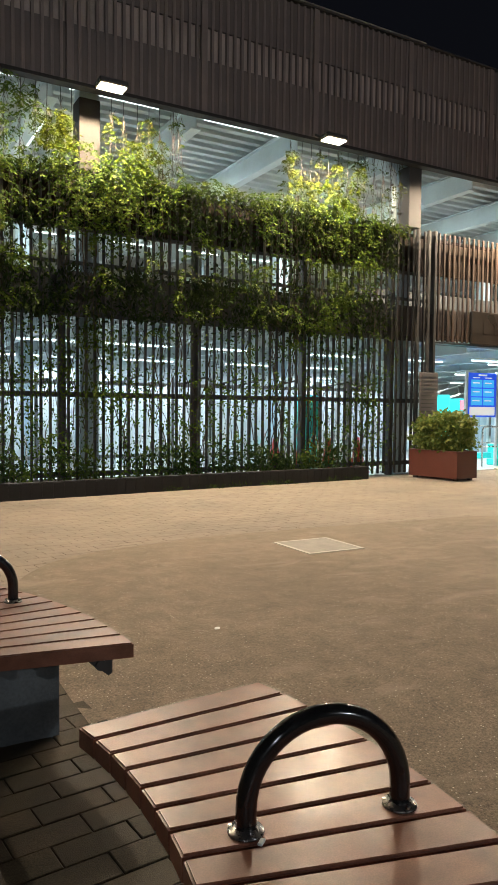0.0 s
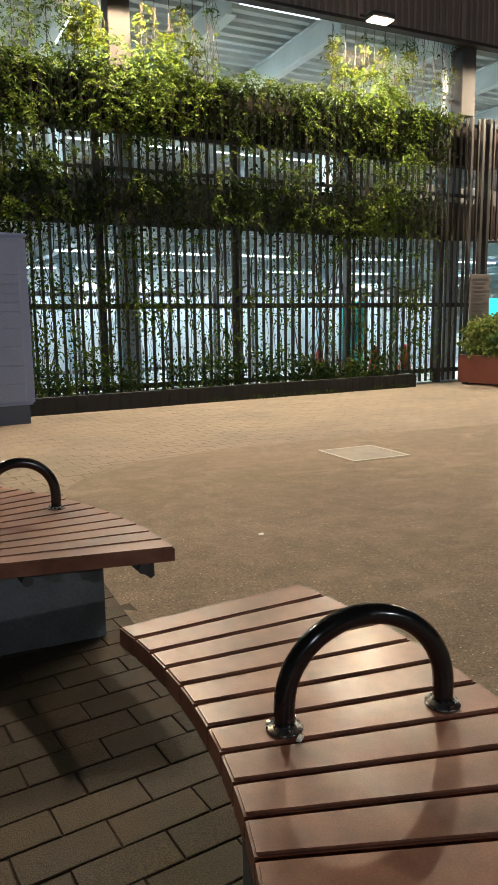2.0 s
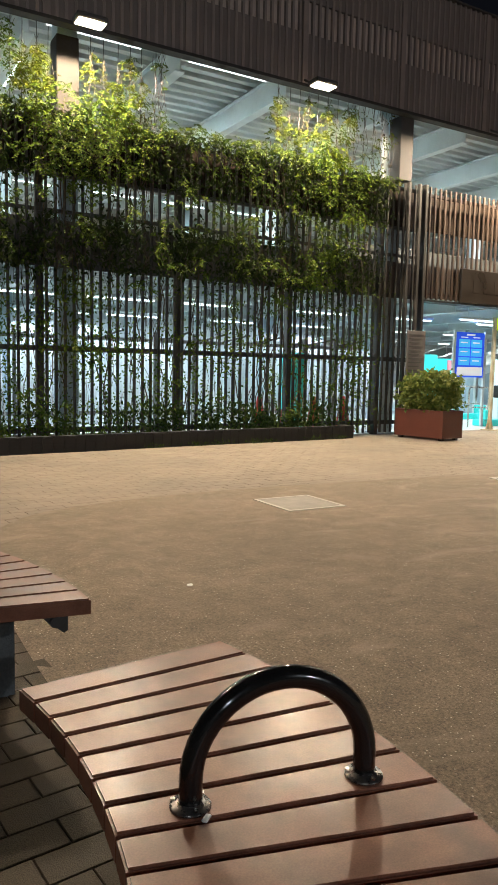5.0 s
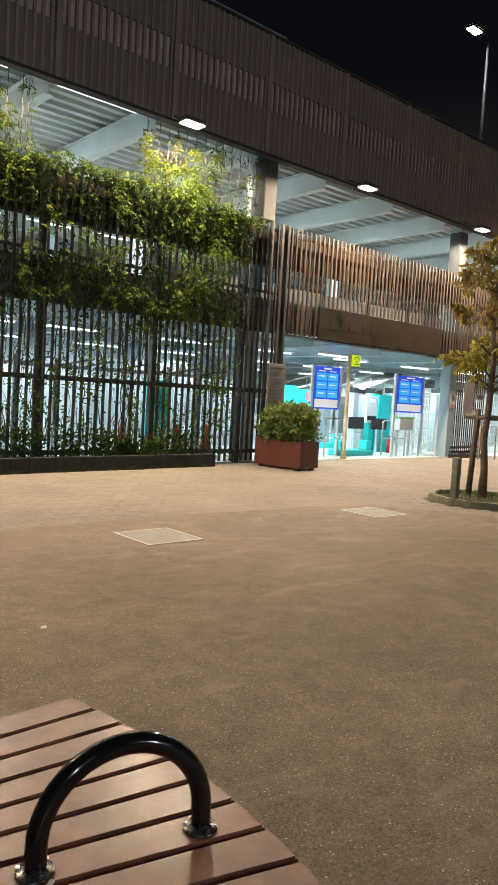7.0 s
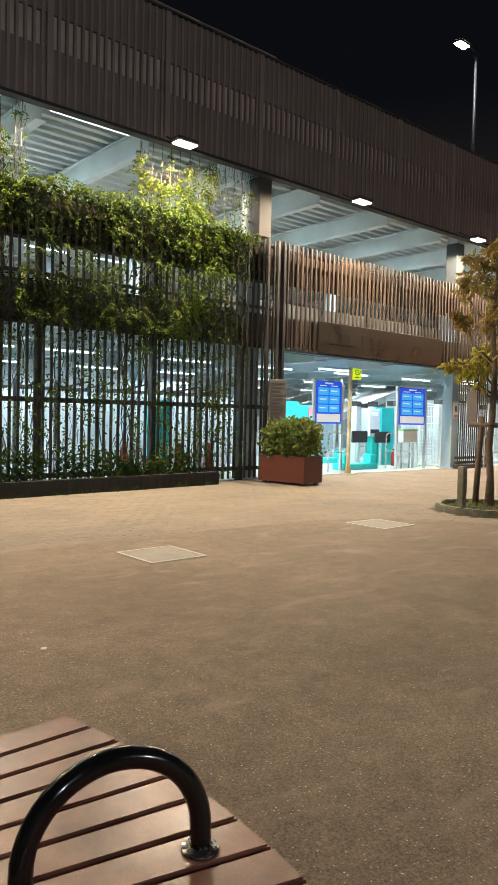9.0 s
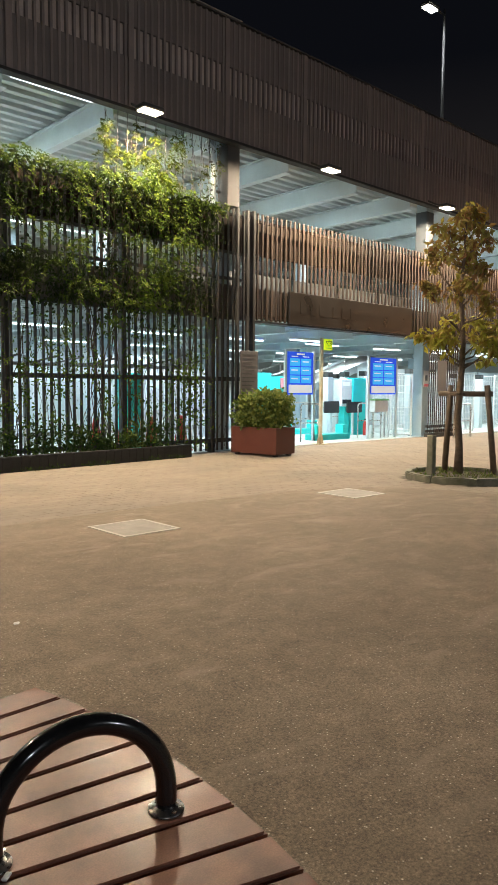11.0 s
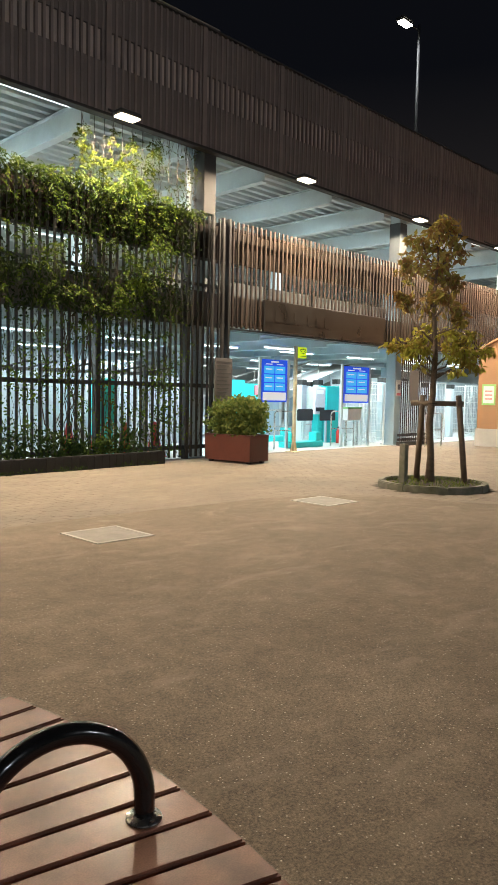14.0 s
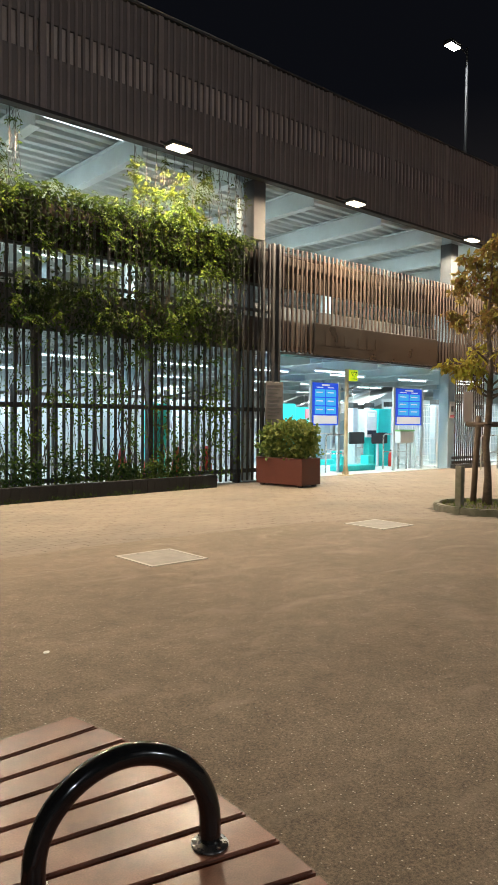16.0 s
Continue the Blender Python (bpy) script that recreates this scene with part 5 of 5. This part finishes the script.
for y in (18.2, 19.8):
    bm = bmesh.new()
    v = [bm.verts.new(p) for p in ((16.0, y, 0.0), (16.0, y, 0.3), (25.5, y, 3.1), (25.5, y, 2.8), (16.0, y + 0.06, 0.0), (16.0, y + 0.06, 0.3), (25.5, y + 0.06, 3.1), (25.5, y + 0.06, 2.8))]
    for f in ((0, 1, 2, 3), (7, 6, 5, 4), (1, 5, 6, 2), (0, 3, 7, 4), (0, 4, 5, 1), (3, 2, 6, 7)):
        bm.faces.new([v[i] for i in f])
    part("stringer", bm, M_WHITE_STEEL, ramp)
    part("handrail", tube([(16.0, y, 1.3), (22.6, y, 3.0)], 0.03, 8), M_STEEL, ramp)
    for j in range(7):
        bx = 16.3 + 1.0 * j
        part("baluster", tube([(bx, y, 0.25 + (bx - 16) * 0.295), (bx, y, 1.28 + (bx - 16) * 0.257)], 0.02, 6), M_STEEL, ramp)
bm = bmesh.new()
v = [bm.verts.new(p) for p in ((16.0, 18.26, 0.2), (25.5, 18.26, 3.0), (25.5, 19.8, 3.0), (16.0, 19.8, 0.2), (16.0, 18.26, 0.14), (25.5, 18.26, 2.94), (25.5, 19.8, 2.94), (16.0, 19.8, 0.14))]
for f in ((0, 1, 2, 3), (7, 6, 5, 4), (0, 4, 5, 1), (1, 5, 6, 2), (2, 6, 7, 3), (3, 7, 4, 0)):
    bm.faces.new([v[i] for i in f])
part("deck", bm, M_CONC, ramp)

# white partitions behind the racks, added to brighten the gaps in the fence
for k in range(9):
    xa = -4.5 + 1.95 * k
    if xa > 11.2:
        break
    p = thing("partition_panel", "white partition panel added to brighten the parking hall", "partition", "hall partitions")
    part("sheet", box(xa, xa + 1.8, 14.9, 14.94, 0.12, (1.6, 2.2, 1.9)[k % 3], 0.005), M_PARTITION, p)
    for px in (xa + 0.05, xa + 1.7):
        part("leg", box(px, px + 0.05, 14.941, 14.98, 0, 1.62), M_STEEL, p)
# panels added on the deck to put a grey tone behind the open strip
for k in range(12):
    xa = 10.9 + 1.95 * k
    p = thing("rack_panel", "low grey panel added behind the balcony's open strip", "partition", "deck panels")
    part("sheet", box(xa, xa + 1.85, 13.9, 13.94, 3.6, 4.42, 0.005), M_DECK_PANEL, p)
    for px in (xa + 0.05, xa + 1.75):
        part("leg", box(px, px + 0.05, 13.941, 13.98, 3.5, 4.45), M_STEEL, p)
# more white sheets, added to brighten the bays on the right
for xa in (20.6, 22.7, 24.8, 26.9, 29.0, 31.1):
    p = thing("partition_panel", "white partition panel added to brighten the parking hall", "partition", "hall partitions")
    part("sheet", box(xa, xa + 2.0, 16.2, 16.24, 0.1, 2.2, 0.005), M_PARTITION, p)
    for px in (xa + 0.05, xa + 1.9):
        part("leg", box(px, px + 0.05, 16.241, 16.28, 0, 2.22), M_STEEL, p)
rc = thing("traffic_cone", "orange-red traffic cone inside the hall", "cone", "traffic cones")
part("cone", tube([(9.2, 12.75, 0.03), (9.2, 12.75, 0.80)], 0.15, 16, radii=[0.19, 0.045]), M_RED, rc, smooth=True)
part("base", box(9.0, 9.4, 12.55, 12.95, 0, 0.03), M_RED, rc)
for cx, cy in ((-1.35, 0.05), (-0.62, 0.15), (0.95, 0.2)):
    copy_thing(rc, pose(cx, cy, 0))
kiosk(9.0, 13.6, 0.45, 0.4, 1.75, "turquoise machine seen through the fence", False)


# ---- pavers, last ----
def paver_mesh(name, l, w):
    bm = bmesh.new()
    b, h = 0.003, 0.05
    low = [bm.verts.new(p) for p in ((0, 0, -h), (l, 0, -h), (l, w, -h), (0, w, -h))]
    rim_ = [bm.verts.new(p) for p in ((0, 0, -b), (l, 0, -b), (l, w, -b), (0, w, -b))]
    top = [bm.verts.new(p) for p in ((b, b, 0), (l - b, b, 0), (l - b, w - b, 0), (b, w - b, 0))]
    for lo_, hi_ in ((low, rim_), (rim_, top)):
        for k in range(4):
            bm.faces.new((lo_[k], lo_[(k + 1) % 4], hi_[(k + 1) % 4], hi_[k]))
    bm.faces.new(top)
    return shape(name, bm, M_PAVER_SHADED)


BL, BW, JOINT, TURN = 0.262, 0.1275, 0.0035, 6.0
pavement = thing("pavement", "grey-brown rectangular paving bricks in running bond", "pavement", at=pose(0, 0, 0, 0, 0, TURN), kind="structure")
CP, SP = math.cos(radians(TURN)), math.sin(radians(TURN))
me = paver_mesh("brick", BL - JOINT, BW - JOINT)
prng = np.random.default_rng(3)
beds = {"plaza": ([], []), "seating": ([], [])}
TOP = [(0.004, 0.004, 0), (BL - 0.005, 0.004, 0), (BL - 0.005, BW - 0.005, 0), (0.004, BW - 0.005, 0)]
RIM = [(0, 0, -0.004), (BL - 0.001, 0, -0.004), (BL - 0.001, BW - 0.001, -0.004), (0, BW - 0.001, -0.004)]
count = 0
row = -40
y = 1.659 + row * BW
while y < 13.0:
    x = 0.661 - 26 * BL - (BL / 2 if row % 2 else 0) + 0.012 * math.sin(row * 1.7)
    while x < 26.0:
        cx, cy = CP * (x + BL / 2) - SP * (y + BW / 2), SP * (x + BL / 2) + CP * (y + BW / 2)
        if (1.4 < cx < 8.0 and cy < 6.0) or (cx >= 8.0 and cy < 2.4) or cy > 12.25 or cy < -5:
            x += BL
            continue
        keep = not all(on_asphalt(cx + a, cy + b) for a, b in ((-0.12, 0), (0.12, 0), (0, -0.05), (0, 0.05)))
        if (cx - RCX) ** 2 + (cy - RCY) ** 2 < (RR + 0.04) ** 2 or (cx < 9.4 and cy > min(10.98 + 0.0875 * (cx - 2.0), 11.33 + 0.0657 * (cx - 6.0)) + 0.05) or (cx > 20.9 and cy < 10.8):
            keep = False
        if keep:
            near = -0.7 < cx < 1.1 and 1.2 < cy < 5.0
            if near and count < 300:
                place("brick", me, pavement, pose(x, y, 0.001 + 0.003 * (prng.random() - 0.5), prng.normal() * 0.25, prng.normal() * 0.25, prng.normal() * 0.35))
                count += 1
            else:
                z = 0.001 + 0.003 * (prng.random() - 0.5)
                # bricks near the benches take the colour with shade in it
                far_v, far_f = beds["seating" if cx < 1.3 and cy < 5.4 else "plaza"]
                n0 = len(far_v)
                far_v += [(x + a, y + b, z + c) for a, b, c in RIM + TOP]
                far_f += [(n0 + 4, n0 + 5, n0 + 6, n0 + 7)] + [(n0 + k, n0 + (k + 1) % 4, n0 + 4 + (k + 1) % 4, n0 + 4 + k) for k in range(4)]
        x += BL
    y += BW
    row += 1
for bed_name, material, label in (("plaza", M_PAVER_FAR, "warm grey paving bricks over the wider plaza"), ("seating", M_PAVER_SHADED, "mossy paving bricks round the benches, shade put into their dark colour")):
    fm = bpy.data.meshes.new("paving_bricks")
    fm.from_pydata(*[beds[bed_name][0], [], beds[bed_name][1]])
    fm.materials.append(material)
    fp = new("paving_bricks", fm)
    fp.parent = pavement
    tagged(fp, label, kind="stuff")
